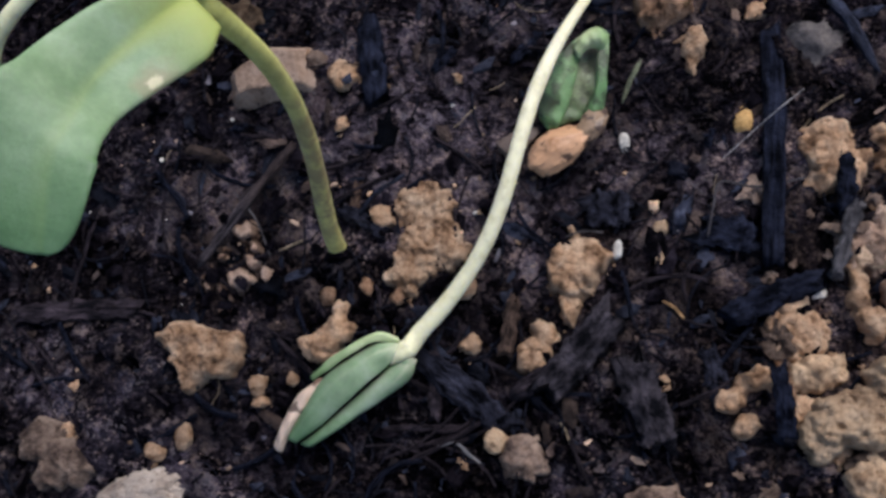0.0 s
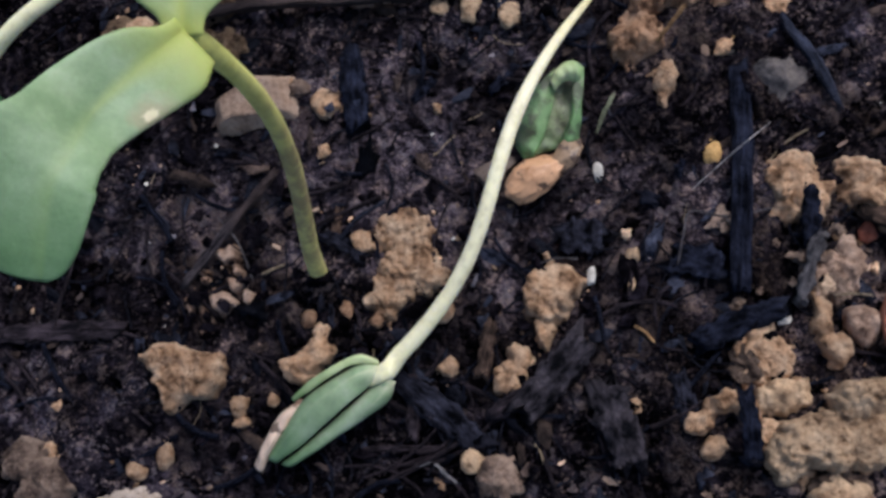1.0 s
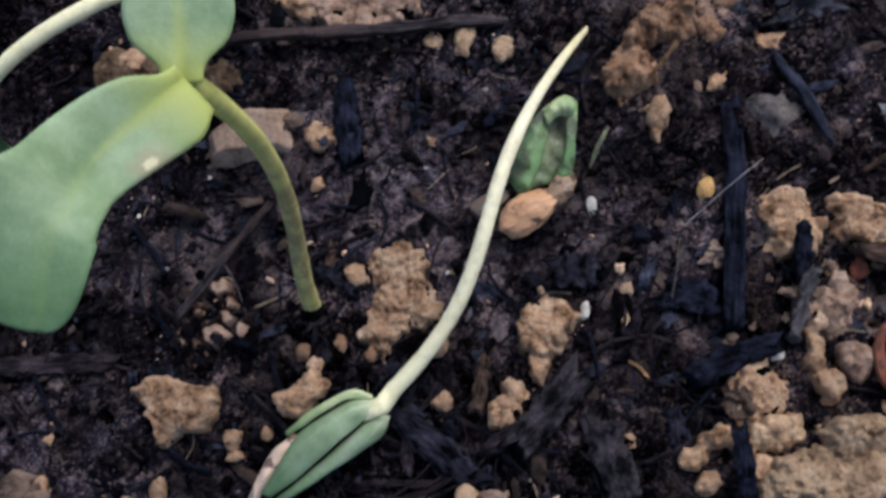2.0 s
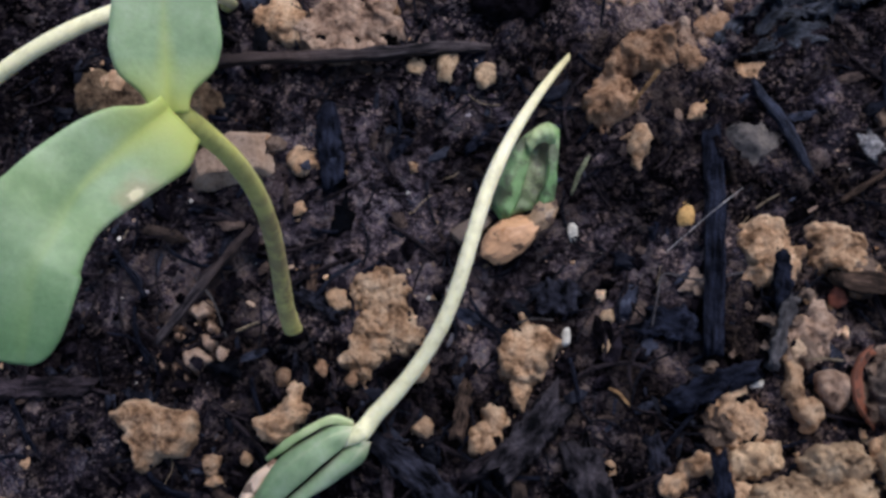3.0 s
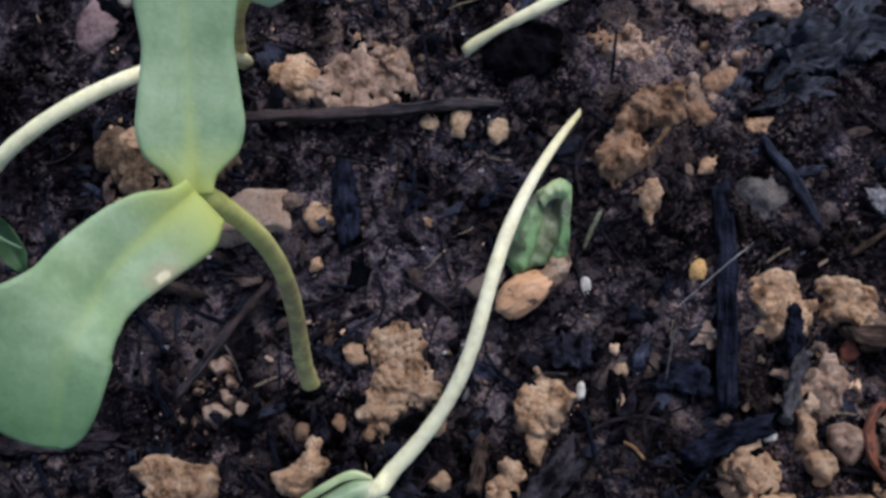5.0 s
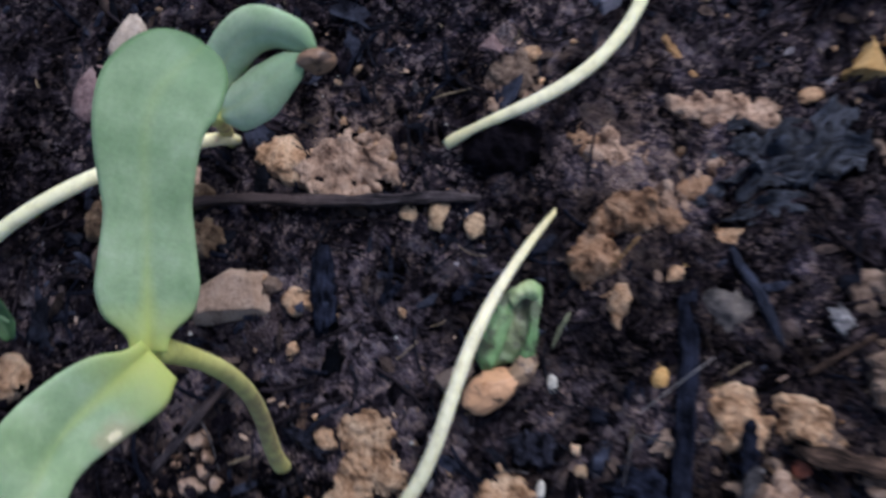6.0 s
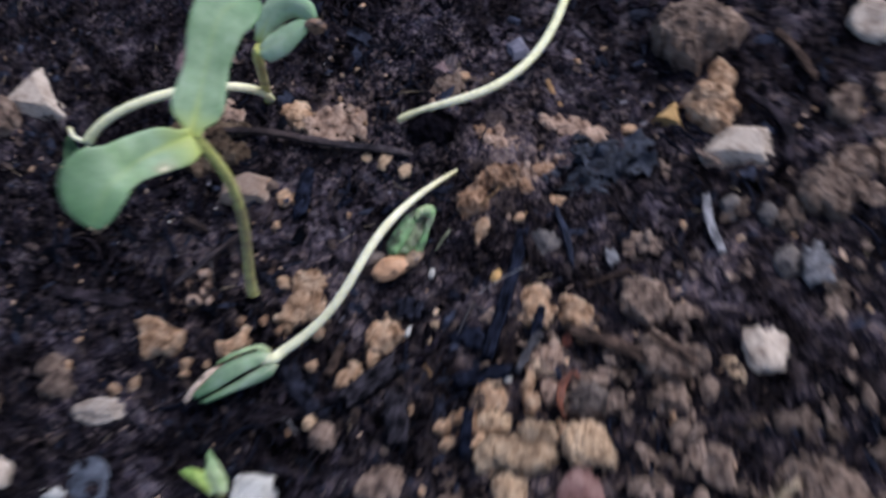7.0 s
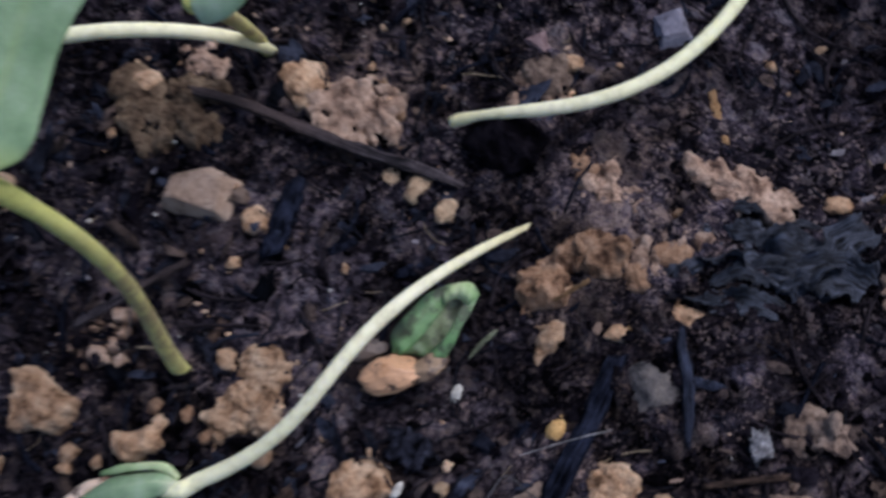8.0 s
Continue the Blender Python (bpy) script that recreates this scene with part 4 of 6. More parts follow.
# the side of the planting box, seen at the edge of the bed
wall_line = [(-9.35, -14.0, 0.6), (-9.1, 0.0, 0.6), (-8.98, 7.0, 0.6), (-8.85, 16.0, 0.6)]
wall_shape = stick_shape(wall_line, 0.35, 3.0, 3, n=30, sides=16, taper=0.02, rough=0.01)
alone("planter_side", wall_shape, teal_plastic, (-9.1, 0, -0.4), "teal plastic side of the planting box, sunk in soil", "planter")

# ---- seedlings ----
def width_profile(n, foot, waist, full, neck=0.06, rise_at=0.1, cap=0.78):
    """Half-widths along a cotyledon: a short neck, round shoulders, a faint waist, broad towards a blunt round tip."""
    s = np.linspace(0, 1, n)
    body = np.interp(s, [0, 0.45 * rise_at, 0.85 * rise_at, 1.5 * rise_at, 0.4, 0.72, 1], [neck, neck * 1.15, foot * 0.86, foot, waist, full, full * 1.03])
    k = np.hanning(9)
    body = np.convolve(np.pad(body, 4, mode="edge"), k / k.sum(), "valid")
    return body * np.sqrt(np.clip(1 - (np.clip(s - cap, 0, 1) / (1.002 - cap)) ** 2.6, 0.015, 1))


# the upright seedling
S1 = thing("seedling", (-0.03, 0.01, -0.1), "upright green seedling with two open broad cotyledons", "seedling", "seedlings")
s1_line = bezier([(0.013, -0.133, -0.279), (0.061, 0.117, 0.998), (0.817, 0.799, 2.511), (0.527, 0.690, 4.499)], 40)
part("stem", tube(s1_line, np.interp(np.linspace(0, 1, 40), [0, 0.1, 0.5, 0.9, 1], [0.1, 0.094, 0.079, 0.078, 0.1]), 16, 0.05, 4), stem_olive, S1)
n_leaf = 90
up_line = through_points([(0.557, 0.646, 4.58), (0.488, 1.473, 4.769), (0.474, 2.311, 5.001), (0.704, 2.902, 4.792)], n_leaf)
part("cotyledon", blade(up_line, ((0.931, 0.054, -0.226), (0.67, 0.065, -0.369)), width_profile(n_leaf, 0.372, 0.305, 0.429, 0.13, 0.119, 0.683), cup=0.12, thick=0.07, lean=(0.0, -0.05, -0.06), ripple=0.02, seed=3, cols=21), leaf_green, S1)
down_line = through_points([(0.6, 0.66, 4.66), (0.221, 0.043, 4.936), (0.217, -0.376, 5.202), (0.176, -0.605, 5.253), (0.12, -1.107, 5.117)], n_leaf)
part("cotyledon", blade(down_line, ((-0.415, 0.547, 0.483), (-0.703, 0.428, 0.279)), (width_profile(n_leaf, 0.33, 0.322, 0.462, 0.22, 0.035, 0.673), width_profile(n_leaf, 0.31, 0.322, 0.462, 0.12, 0.1, 0.673)), cup=0.12, thick=0.07, lean=(0.2, -0.42, -0.39), ripple=0.02, seed=8, cols=21), leaf_bruised, S1)

# the fallen seedling with folded leaves
S2 = thing("seedling", (2.79, 3.08, -0.2), "fallen pale seedling with folded green leaves in a seed coat", "seedling", "seedlings")
s2_line = bezier([(2.804, 3.065, -0.121), (1.591, 0.801, 1.241), (2.384, 0.376, 0.375), (0.911, -1.076, 0.185)], 60)
s2_line = np.vstack([s2_line[:-2], through_points([(0.95, -1.09, 0.2), (0.87, -1.17, 0.23), (0.77, -1.27, 0.23)], 12)])
part("stem", tube(s2_line, np.interp(np.linspace(0, 1, 70), [0, 0.05, 0.25, 0.7, 0.82, 0.86, 0.93, 1], [0.03, 0.05, 0.074, 0.078, 0.088, 0.1, 0.075, 0.012]), 16, 0.06, 6), stem_cream, S2)
top_out = [(0.87, -1.06, 0.18), (0.602, -1.07, 0.2), (0.366, -1.21, 0.17), (0.098, -1.40, 0.13), (-0.132, -1.71, 0.08), (-0.32, -2.05, 0.0)]
crease_top = [(0.87, -1.17, 0.26), (0.712, -1.328, 0.28), (0.487, -1.541, 0.26), (0.257, -1.742, 0.19), (0.021, -1.94, 0.11), (-0.2, -2.09, 0.02)]
crease_low = [(0.90, -1.15, 0.2), (0.71, -1.33, 0.17), (0.487, -1.545, 0.14), (0.257, -1.75, 0.09), (0.021, -1.945, 0.03), (-0.18, -2.1, -0.03)]
low_out = [(1.01, -1.2, 0.12), (0.93, -1.40, 0.06), (0.66, -1.61, 0.02), (0.42, -1.765, 0.0), (0.16, -1.965, -0.03), (-0.05, -2.11, -0.06)]
part("cotyledon", sheet(crease_low, low_out, 0.28, 0.05, 0.006, 6), leaf_folded, S2)
part("cotyledon", sheet(top_out, crease_top, 0.22, 0.05, 0.008, 5), leaf_folded, S2)
rim_out = [(0.82, -1.0, 0.2), (0.61, -0.965, 0.24), (0.36, -1.10, 0.22), (0.12, -1.26, 0.17), (-0.08, -1.42, 0.1)]
rim_in = [(0.85, -1.07, 0.2), (0.63, -1.06, 0.29), (0.405, -1.18, 0.27), (0.165, -1.335, 0.22), (-0.045, -1.47, 0.13)]
part("leaf_edge", sheet(rim_out, rim_in, 0.3, 0.03, 0.006, 7), leaf_pale, S2, "pale curled rim of the folded leaf")
part("leaf_edge", sheet([(0.93, -1.17, 0.22), (0.83, -1.28, 0.2), (0.74, -1.36, 0.18)], [(0.98, -1.22, 0.17), (0.88, -1.35, 0.15), (0.77, -1.4, 0.16)], 0.3, 0.03, 0.0, 9, n=16), leaf_folded, S2, "pale flap at the foot of the leaf")
part("seed_coat", sheet([(-0.03, -1.47, 0.1), (-0.21, -1.62, 0.1), (-0.35, -1.89, 0.07), (-0.46, -2.13, 0.0)], [(0.07, -1.52, 0.04), (-0.08, -1.72, 0.06), (-0.25, -1.96, 0.04), (-0.38, -2.2, -0.06)], 0.45, 0.04, 0.012, 4), husk_pale, S2, "pale peach seed coat stuck to the leaf tip")
part("seed_coat", lump_shape((0.0, -1.5, 0.1), (0.15, 0.11, 0.08), 40, 53, 6, 0.9, 3), husk_brown, S2, "dark brown scrap of the seed coat")

# the long white stem lying over a black clod
S3 = thing("seedling", (1.65, 3.69, -0.1), "long bent white seedling stem lying over a black clod", "seedling", "seedlings")
s3_line = bezier([(1.506, 3.691, 0.098), (2.332, 4.122, 0.584), (3.725, 4.313, 0.234), (3.73, 6.68, 0.03)], 54)
s3_line = np.vstack([s3_line, s3_line[-1] + (s3_line[-1] - s3_line[-2]) * np.linspace(1, 14, 10)[:, None] + np.linspace(0, -0.25, 10)[:, None] * np.array([0, 0, 1])])
part("stem", tube(s3_line, np.interp(np.linspace(0, 1, 64), [0, 0.04, 0.1, 0.3, 1], [0.065, 0.07, 0.055, 0.075, 0.08]), 16, 0.06, 9), stem_white, S3)

# the small upright seedling behind, seed coat still on its leaf tips
S4 = thing("seedling", (-1.25, 3.67, -0.1), "small green seedling with half open leaves and seed coat", "seedling", "seedlings")
s4_line = through_points([(-1.22, 3.66, -0.2), (-1.0, 3.6, 0.5), (-0.55, 3.35, 1.7), (-0.05, 3.0, 2.8), (0.1, 3.0, 3.05)], 34)
part("stem", tube(s4_line, np.interp(np.linspace(0, 1, 34), [0, 0.1, 0.9, 1], [0.075, 0.075, 0.09, 0.11]), 14, 0.08, 2), stem_olive, S4)
h_up = through_points([(0.05, 3.08, 3.1), (0.25, 3.35, 3.42), (0.55, 3.5, 3.62), (0.88, 3.45, 3.64), (1.08, 3.34, 3.58)], 32)
part("cotyledon", blade(h_up, ((0.1, 0.55, 0.75), (0.0, 0.55, 0.75)), np.interp(np.linspace(0, 1, 32), [0, 0.2, 0.5, 0.85, 1], [0.08, 0.2, 0.22, 0.16, 0.07]), cup=-0.35, thick=0.06, seed=12), leaf_light, S4)
h_low = through_points([(0.05, 2.98, 3.02), (0.3, 2.98, 3.2), (0.55, 3.06, 3.36), (0.8, 3.2, 3.5), (1.0, 3.33, 3.56)], 32)
part("cotyledon", blade(h_low, ((-0.35, 0.85, 0.2), (-0.45, 0.8, 0.25)), np.interp(np.linspace(0, 1, 32), [0, 0.2, 0.5, 0.85, 1], [0.08, 0.22, 0.24, 0.14, 0.03]), cup=-0.3, thick=0.06, seed=14), leaf_light, S4)
part("seed_coat", lump_shape((1.1, 3.3, 3.52), (0.32, 0.2, 0.26), 12, 58, 7, 0.35), husk_brown, S4, "brown seed coat on the leaf tips")

# the arching white seedling with dark hanging leaves
S5 = thing("seedling", (-1.41, 3.82, -0.2), "arching white seedling with dark hanging folded leaves", "seedling", "seedlings")
s5_line = bezier([(-1.127, 3.687, -0.124), (-0.563, 3.251, 1.824), (-2.804, 2.234, 2.112), (-3.356, 1.497, 1.364)], 54)
part("stem", tube(s5_line, np.interp(np.linspace(0, 1, 54), [0, 0.1, 0.9, 1], [0.06, 0.078, 0.086, 0.105]), 16, 0.05, 3), stem_white, S5)
d_a = through_points([(-3.8, 1.56, 1.3), (-3.82, 1.4, 1.0), (-3.78, 1.12, 0.6), (-3.62, 0.86, 0.42)], 28)
part("cotyledon", blade(d_a, ((0.8, 0.3, 0.3), (0.8, 0.3, 0.3)), np.interp(np.linspace(0, 1, 28), [0, 0.15, 0.5, 0.85, 1], [0.04, 0.11, 0.16, 0.14, 0.05]), cup=0.8, thick=0.05, ripple=0.1, seed=21), leaf_shaded, S5)
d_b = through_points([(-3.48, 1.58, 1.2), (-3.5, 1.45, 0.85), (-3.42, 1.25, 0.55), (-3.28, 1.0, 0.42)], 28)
part("cotyledon", blade(d_b, ((0.7, 0.5, -0.3), (0.7, 0.5, -0.3)), np.interp(np.linspace(0, 1, 28), [0, 0.15, 0.5, 0.85, 1], [0.05, 0.12, 0.15, 0.13, 0.05]), cup=0.8, thick=0.05, ripple=0.1, seed=22), leaf_shaded, S5)
part("leaf_edge", tube(through_points([(-3.84, 1.68, 1.36), (-3.74, 1.56, 1.3), (-3.58, 1.54, 1.24), (-3.44, 1.58, 1.18)], 18), 0.045, 8, 0.1, 5), stem_cream, S5)
part("leaf_edge", tube(through_points([(-3.5, 1.5, 1.15), (-3.46, 1.36, 0.95), (-3.34, 1.26, 0.85), (-3.1, 1.16, 0.8)], 18), np.linspace(0.035, 0.015, 18), 8, 0.1, 6), leaf_folded, S5)

# the wilted leaf pair with its cast seed coat
S6 = thing("wilted_seedling", (2.4, 1.5, -0.35), "wilted green leaf with brown spots, seed coat at its tip", "seedling", "seedlings")
left_out = [(2.43, 2.12, 0.1), (2.25, 1.89, 0.13), (2.13, 1.58, 0.09), (2.06, 1.34, 0.03), (2.15, 1.18, -0.03)]
left_in = [(2.51, 2.1, 0.05), (2.45, 1.9, 0.02), (2.41, 1.65, 0.02), (2.36, 1.43, 0.0), (2.26, 1.2, -0.04)]
part("cotyledon", sheet(left_out, left_in, 0.16, 0.04, 0.018, 33), leaf_wilted, S6)
part("cotyledon", sheet([(2.47, 2.1, 0.04), (2.4, 1.76, 0.0), (2.34, 1.45, 0.0), (2.26, 1.22, -0.03)], [(2.68, 2.06, 0.02), (2.64, 1.7, -0.03), (2.58, 1.45, -0.04), (2.5, 1.3, -0.06)], -0.2, 0.03, 0.014, 35), leaf_rotten, S6, "brown rotten middle of the leaf")
part("leaf_edge", sheet([(2.62, 2.2, 0.14), (2.735, 2.13, 0.12), (2.745, 1.94, 0.1), (2.743, 1.64, 0.07), (2.71, 1.37, -0.01)], [(2.56, 2.1, 0.14), (2.615, 2.04, 0.11), (2.63, 1.9, 0.04), (2.61, 1.62, 0.02), (2.5, 1.34, -0.04)], 0.3, 0.04, 0.012, 34), leaf_wilted, S6)
part("leaf_edge", sheet([(2.4, 2.02, 0.11), (2.5, 2.13, 0.16), (2.63, 2.19, 0.16), (2.75, 2.12, 0.12)], [(2.46, 1.88, 0.09), (2.53, 1.96, 0.12), (2.61, 1.98, 0.12), (2.69, 1.94, 0.1)], 0.35, 0.04, 0.008, 36), leaf_pale, S6, "pale yellow green fold at the top of the leaf")
part("seed_coat", lump_shape((2.28, 0.98, 0.0), (0.66, 0.38, 0.34), 40, 71, 5, 0.4, 5), husk_peach, S6, "peach seed coat half with dark specks")
part("seed_coat", lump_shape((2.6, 1.21, -0.02), (0.44, 0.27, 0.26), 62, 72, 14, 0.45, 4), husk_mottled, S6, "mottled brown seed coat half")

lump("seed_husk", 1.82, 1.07, 0.5, 0.26, husk_dull, "brown cast seed husk lying under a stem", turn=30, crumbly=0.5, category="husk", group="husks")

# the lime sprout at a white stone
S7 = thing("sprout", (0.74, -3.46, -0.35), "tiny lime green sprout with toothed leaf beside white stone", "seedling", "seedlings")
part("leaf", sheet([(0.92, -3.42, 0.0), (0.85, -3.2, 0.12), (0.68, -3.02, 0.2), (0.44, -2.86, 0.24)], [(0.6, -3.42, 0.02), (0.5, -3.25, 0.14), (0.46, -3.05, 0.2), (0.42, -2.88, 0.24)], 0.15, 0.05, 0.008, 41, n=24), leaf_pale, S7, "pale pointed leaf of the sprout")
part("leaf", sheet([(0.72, -3.36, 0.02), (0.5, -3.22, 0.12), (0.26, -3.2, 0.16), (0.06, -3.26, 0.14)], [(0.68, -3.52, 0.0), (0.48, -3.44, 0.08), (0.3, -3.4, 0.1), (0.1, -3.32, 0.12)], 0.15, 0.05, 0.012, 42, n=24), leaf_lime, S7)
part("stem", tube(through_points([(0.74, -3.5, -0.4), (0.74, -3.46, -0.15), (0.72, -3.4, 0.02)], 12), 0.06, 10), stem_olive, S7)

# ---- wood, twigs and straws ----
stick("twig", [(-1.75, 2.8, 0.06), (-1.0, 2.88, 0.16), (0.1, 2.93, 0.18), (0.95, 3.0, 0.12), (1.5, 3.08, 0.06), (1.95, 3.12, -0.08)], 0.13, 0.12, twig_bark, "long charred twig, brown at one end", "twig", taper=0.3, n=44)
stick("charred_stick", [(4.29, 2.17), (4.34, 1.45), (4.35, 0.72), (4.35, -0.09)], 0.21, 0.13, char_grey, "flat slate black charred stick on the soil", "wood chip", n=30, lift=0.07, rough=0.14, taper=0.1)
stick("wood_chip", [(4.99, 0.91), (5.01, 0.33)], 0.17, 0.12, char_grey, "short blue grey charred chip against a clod", lift=0.12)
forked = thing("twig", (4.71, 2.71, -0.1), "forked slate grey twig lying on soil", "twig")
part("shoot", stick_shape([(4.71, 2.71), (4.82, 2.52), (4.98, 2.3), (5.12, 2.04), (5.27, 1.73)], 0.11, 0.08, 204, lift=0.12, taper=0.6), slate_twig, forked)
part("shoot", stick_shape([(4.98, 2.3), (5.13, 2.31), (5.3, 2.37)], 0.1, 0.06, 205, lift=0.13, taper=0.7), slate_twig, forked)
stick("straw", [(3.87, 0.88, -0.02), (4.26, 1.22, 0.15), (4.6, 1.51, 0.2)], 0.013, 0.013, white_straw, "thin pale straw leaning on soil", "straw", sides=6, taper=0.5)
stick("straw", [(5.56, 1.45), (5.98, 1.75), (6.2, 1.9)], 0.06, 0.05, bark, "grey brown straw lying on soil", "straw", lift=0.08)
stick("wood_chip", [(0.2, 2.3), (0.28, 1.9), (0.36, 1.5)], 0.26, 0.12, char_grey, "dark slate charred chip on soil", lift=0.03)
stick("wood_chip", [(1.11, 2.07), (0.91, 1.83)], 0.12, 0.06, char_grey, "small slate charred chip")
stick("wood_chip", [(2.0, 2.25), (1.75, 1.95)], 0.12, 0.06, char_grey, "small thin charred chip")
stick("wood_chip", [(2.3, -1.42), (2.6, -1.06), (2.9, -0.66)], 0.34, 0.2, bark_slate, "block of grey brown charred wood", n=34, lift=0.04, taper=0.12, rough=0.2)
stick("wood_chip", [(2.0, -1.45), (2.4, -1.2), (2.75, -0.95)], 0.2, 0.16, bark_plum, "brown charred wood splinter")
stick("wood_chip", [(3.06, -1.14), (3.22, -1.47), (3.4, -1.9)], 0.36, 0.16, bark_slate, "slate grey charred flake with pale tip", lift=0.05, n=30)
stick("wood_chip", [(3.96, -0.67), (4.24, -0.5), (4.74, -0.29)], 0.26, 0.14, char_grey, "dark charred chip beside clods", lift=0.03)
stick("wood_chip", [(3.75, -0.95), (3.85, -1.2), (3.9, -1.45)], 0.2, 0.1, char, "black charred splinter beside clods")
stick("wood_chip", [(1.93, -0.55), (1.87, -1.11)], 0.13, 0.1, bark, "brown wood splinter on dark soil", lift=0.13)
stick("wood_chip", [(1.14, -1.14), (1.17, -1.75)], 0.13, 0.1, bark_plum, "plum brown wood splinter under a seedling")
stick("wood_chip", [(1.02, -1.2), (1.48, -1.49), (1.9, -1.78)], 0.28, 0.12, char, "flat charred chip beside a folded leaf")
stick("twig", [(-0.53, 0.97), (-1.04, 0.36), (-1.5, -0.29)], 0.11, 0.09, twig_bark, "thin grey brown twig on soil", "twig", lift=0.06)
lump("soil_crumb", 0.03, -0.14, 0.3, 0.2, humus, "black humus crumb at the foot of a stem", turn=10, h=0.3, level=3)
stick("bark_piece", [(-3.64, -0.92), (-2.98, -0.85), (-2.2, -0.78)], 0.22, 0.1, bark_plum, "plum brown piece of bark", "bark", n=28)
stick("straw", [(3.84, 5.17), (4.03, 4.92), (4.24, 4.68)], 0.09, 0.05, tan_straw, "flat tan straw on dark soil", "straw", lift=0.05)
stick("bleached_stick", [(7.08, 3.5), (7.2, 3.1), (7.4, 2.75), (7.56, 2.53)], 0.14, 0.1, grey_stick, "short bleached bent stick", "twig", lift=0.06)
stick("straw", [(8.81, -1.64), (9.39, -0.83)], 0.13, 0.06, dry_straw, "broad pale straw lying across clods", "straw", lift=0.22)
stick("twig", [(7.55, 6.84), (7.95, 6.5), (8.33, 6.05)], 0.13, 0.1, bark, "grey brown twig among clods", "twig", lift=0.08)
stick("twig", [(7.3, 5.6), (7.8, 5.3), (8.15, 4.9), (8.2, 4.4)], 0.16, 0.12, bark_plum, "dark curved twig round a pale stone", "twig", lift=0.05)
stick("straw", [(3.47, 2.4, 0.1), (3.75, 2.71, 0.3)], 0.05, 0.04, tan_straw, "tiny tan straw between clods", "straw", sides=6)
stick("twig", [(0.26, 0.28, 0.02), (0.47, 0.49, 0.12), (0.72, 0.67, 0.07)], 0.05, 0.05, slate_twig, "thin arched grey twig", "twig", sides=7)
stick("straw", [(-0.61, -0.12), (-0.37, -0.01)], 0.03, 0.03, dry_straw, "tiny pale straw on dark soil", "straw", sides=6, lift=0.08)
stick("wood_chip", [(0.15, 0.23), (0.19, 0.6)], 0.1, 0.08, bark, "brown wood splinter on dark soil")
stick("wood_chip", [(0.02, 0.32), (0.3, 0.22), (0.51, 0.09)], 0.17, 0.12, char, "black charred chip at a stem")
stick("wood_chip", [(0.02, -0.15), (0.08, -0.75)], 0.06, 0.05, char, "thin black splinter at a stem")
stick("wood_chip", [(0.14, -0.2), (0.2, -0.65)], 0.05, 0.05, char, "thin black splinter in the soil")
stick("twig", [(0.62, -1.89), (1.39, -1.83)], 0.07, 0.06, bark_plum, "thin plum brown twig", "twig")
stick("twig", [(6.79, 0.85), (7.2, 0.68), (7.6, 0.5)], 0.09, 0.07, bark, "thin red brown stick over a clod", "twig", lift=0.35)
stick("wood_chip", [(3.73, 1.45), (3.81, 1.0)], 0.24, 0.08, char_grey, "small slate grey flake on soil")
stick("stone_chip", [(5.8, 2.12), (5.92, 1.92)], 0.2, 0.06, grey_stick, "bluish white flake on dark soil", "stone chip", lift=0.1)
stick("wood_chip", [(3.65, 0.2), (4.0, 0.14), (4.2, 0.1)], 0.32, 0.07, char_grey, "wide slate black flake", lift=0.03)
stick("wood_chip", [(2.6, 0.37), (3.01, 0.42)], 0.36, 0.08, char, "flat black charred flake")
stick("root", [(3.18, 3.84, 0.25), (3.16, 3.55, 0.3), (3.13, 3.28, 0.1)], 0.035, 0.035, char, "thin black root over a clod", "root", sides=6)
stick("straw", [(1.23, -2.03), (1.4, -1.98), (1.55, -2.09), (1.67, -2.17)], 0.035, 0.035, grey_stick, "curled pale fibre on dark soil", "straw", sides=6, lift=0.05)
scrap_rng = random.Random(12)
for x, y, a, ln, wide, bow, cup in ((4.85, 3.55, 0.15, 0.42, 0.2, 0.1, 0.5), (5.3, 3.5, 0.35, 0.55, 0.24, 0.16, -0.5), (5.75, 3.78, 0.25, 0.45, 0.22, 0.1, 0.45), (5.35, 3.95, 0.6, 0.45, 0.26, -0.14, 0.5),
                                    (4.75, 3.85, -0.4, 0.3, 0.16, 0.08, -0.4), (5.8, 4.2, 1.1, 0.32, 0.2, 0.1, 0.5), (5.15, 3.2, 0.3, 0.4, 0.14, 0.06, 0.4), (4.5, 3.3, 0.9, 0.3, 0.13, 0.05, -0.4)):
    scrap([(x - ln * math.cos(a), y - ln * math.sin(a), 0.0), (x - bow * math.sin(a), y + bow * math.cos(a), 0.12), (x + ln * math.cos(a), y + ln * math.sin(a), 0.0)],
          wide, "black folded sheet of rotten leaf lying on the soil", cup, int(x * 10), 0.08)
for k in range(10):
    x, y = scrap_rng.uniform(4.4, 6.1), scrap_rng.uniform(3.15, 4.4)
    a, ln = scrap_rng.choice((0.15, 0.35, 0.6)) + scrap_rng.uniform(-0.3, 0.3), scrap_rng.uniform(0.2, 0.4)
    bow = scrap_rng.uniform(-0.12, 0.12)
    scrap([(x - ln * math.cos(a), y - ln * math.sin(a), 0.0), (x - bow * math.sin(a), y + bow * math.cos(a), scrap_rng.uniform(0.03, 0.14)), (x + ln * math.cos(a), y + ln * math.sin(a), 0.0)],
          scrap_rng.uniform(0.05, 0.1), "narrow black curled leaf scrap on the soil", scrap_rng.uniform(-0.6, 0.6), k + 1, scrap_rng.uniform(0.1, 0.18))
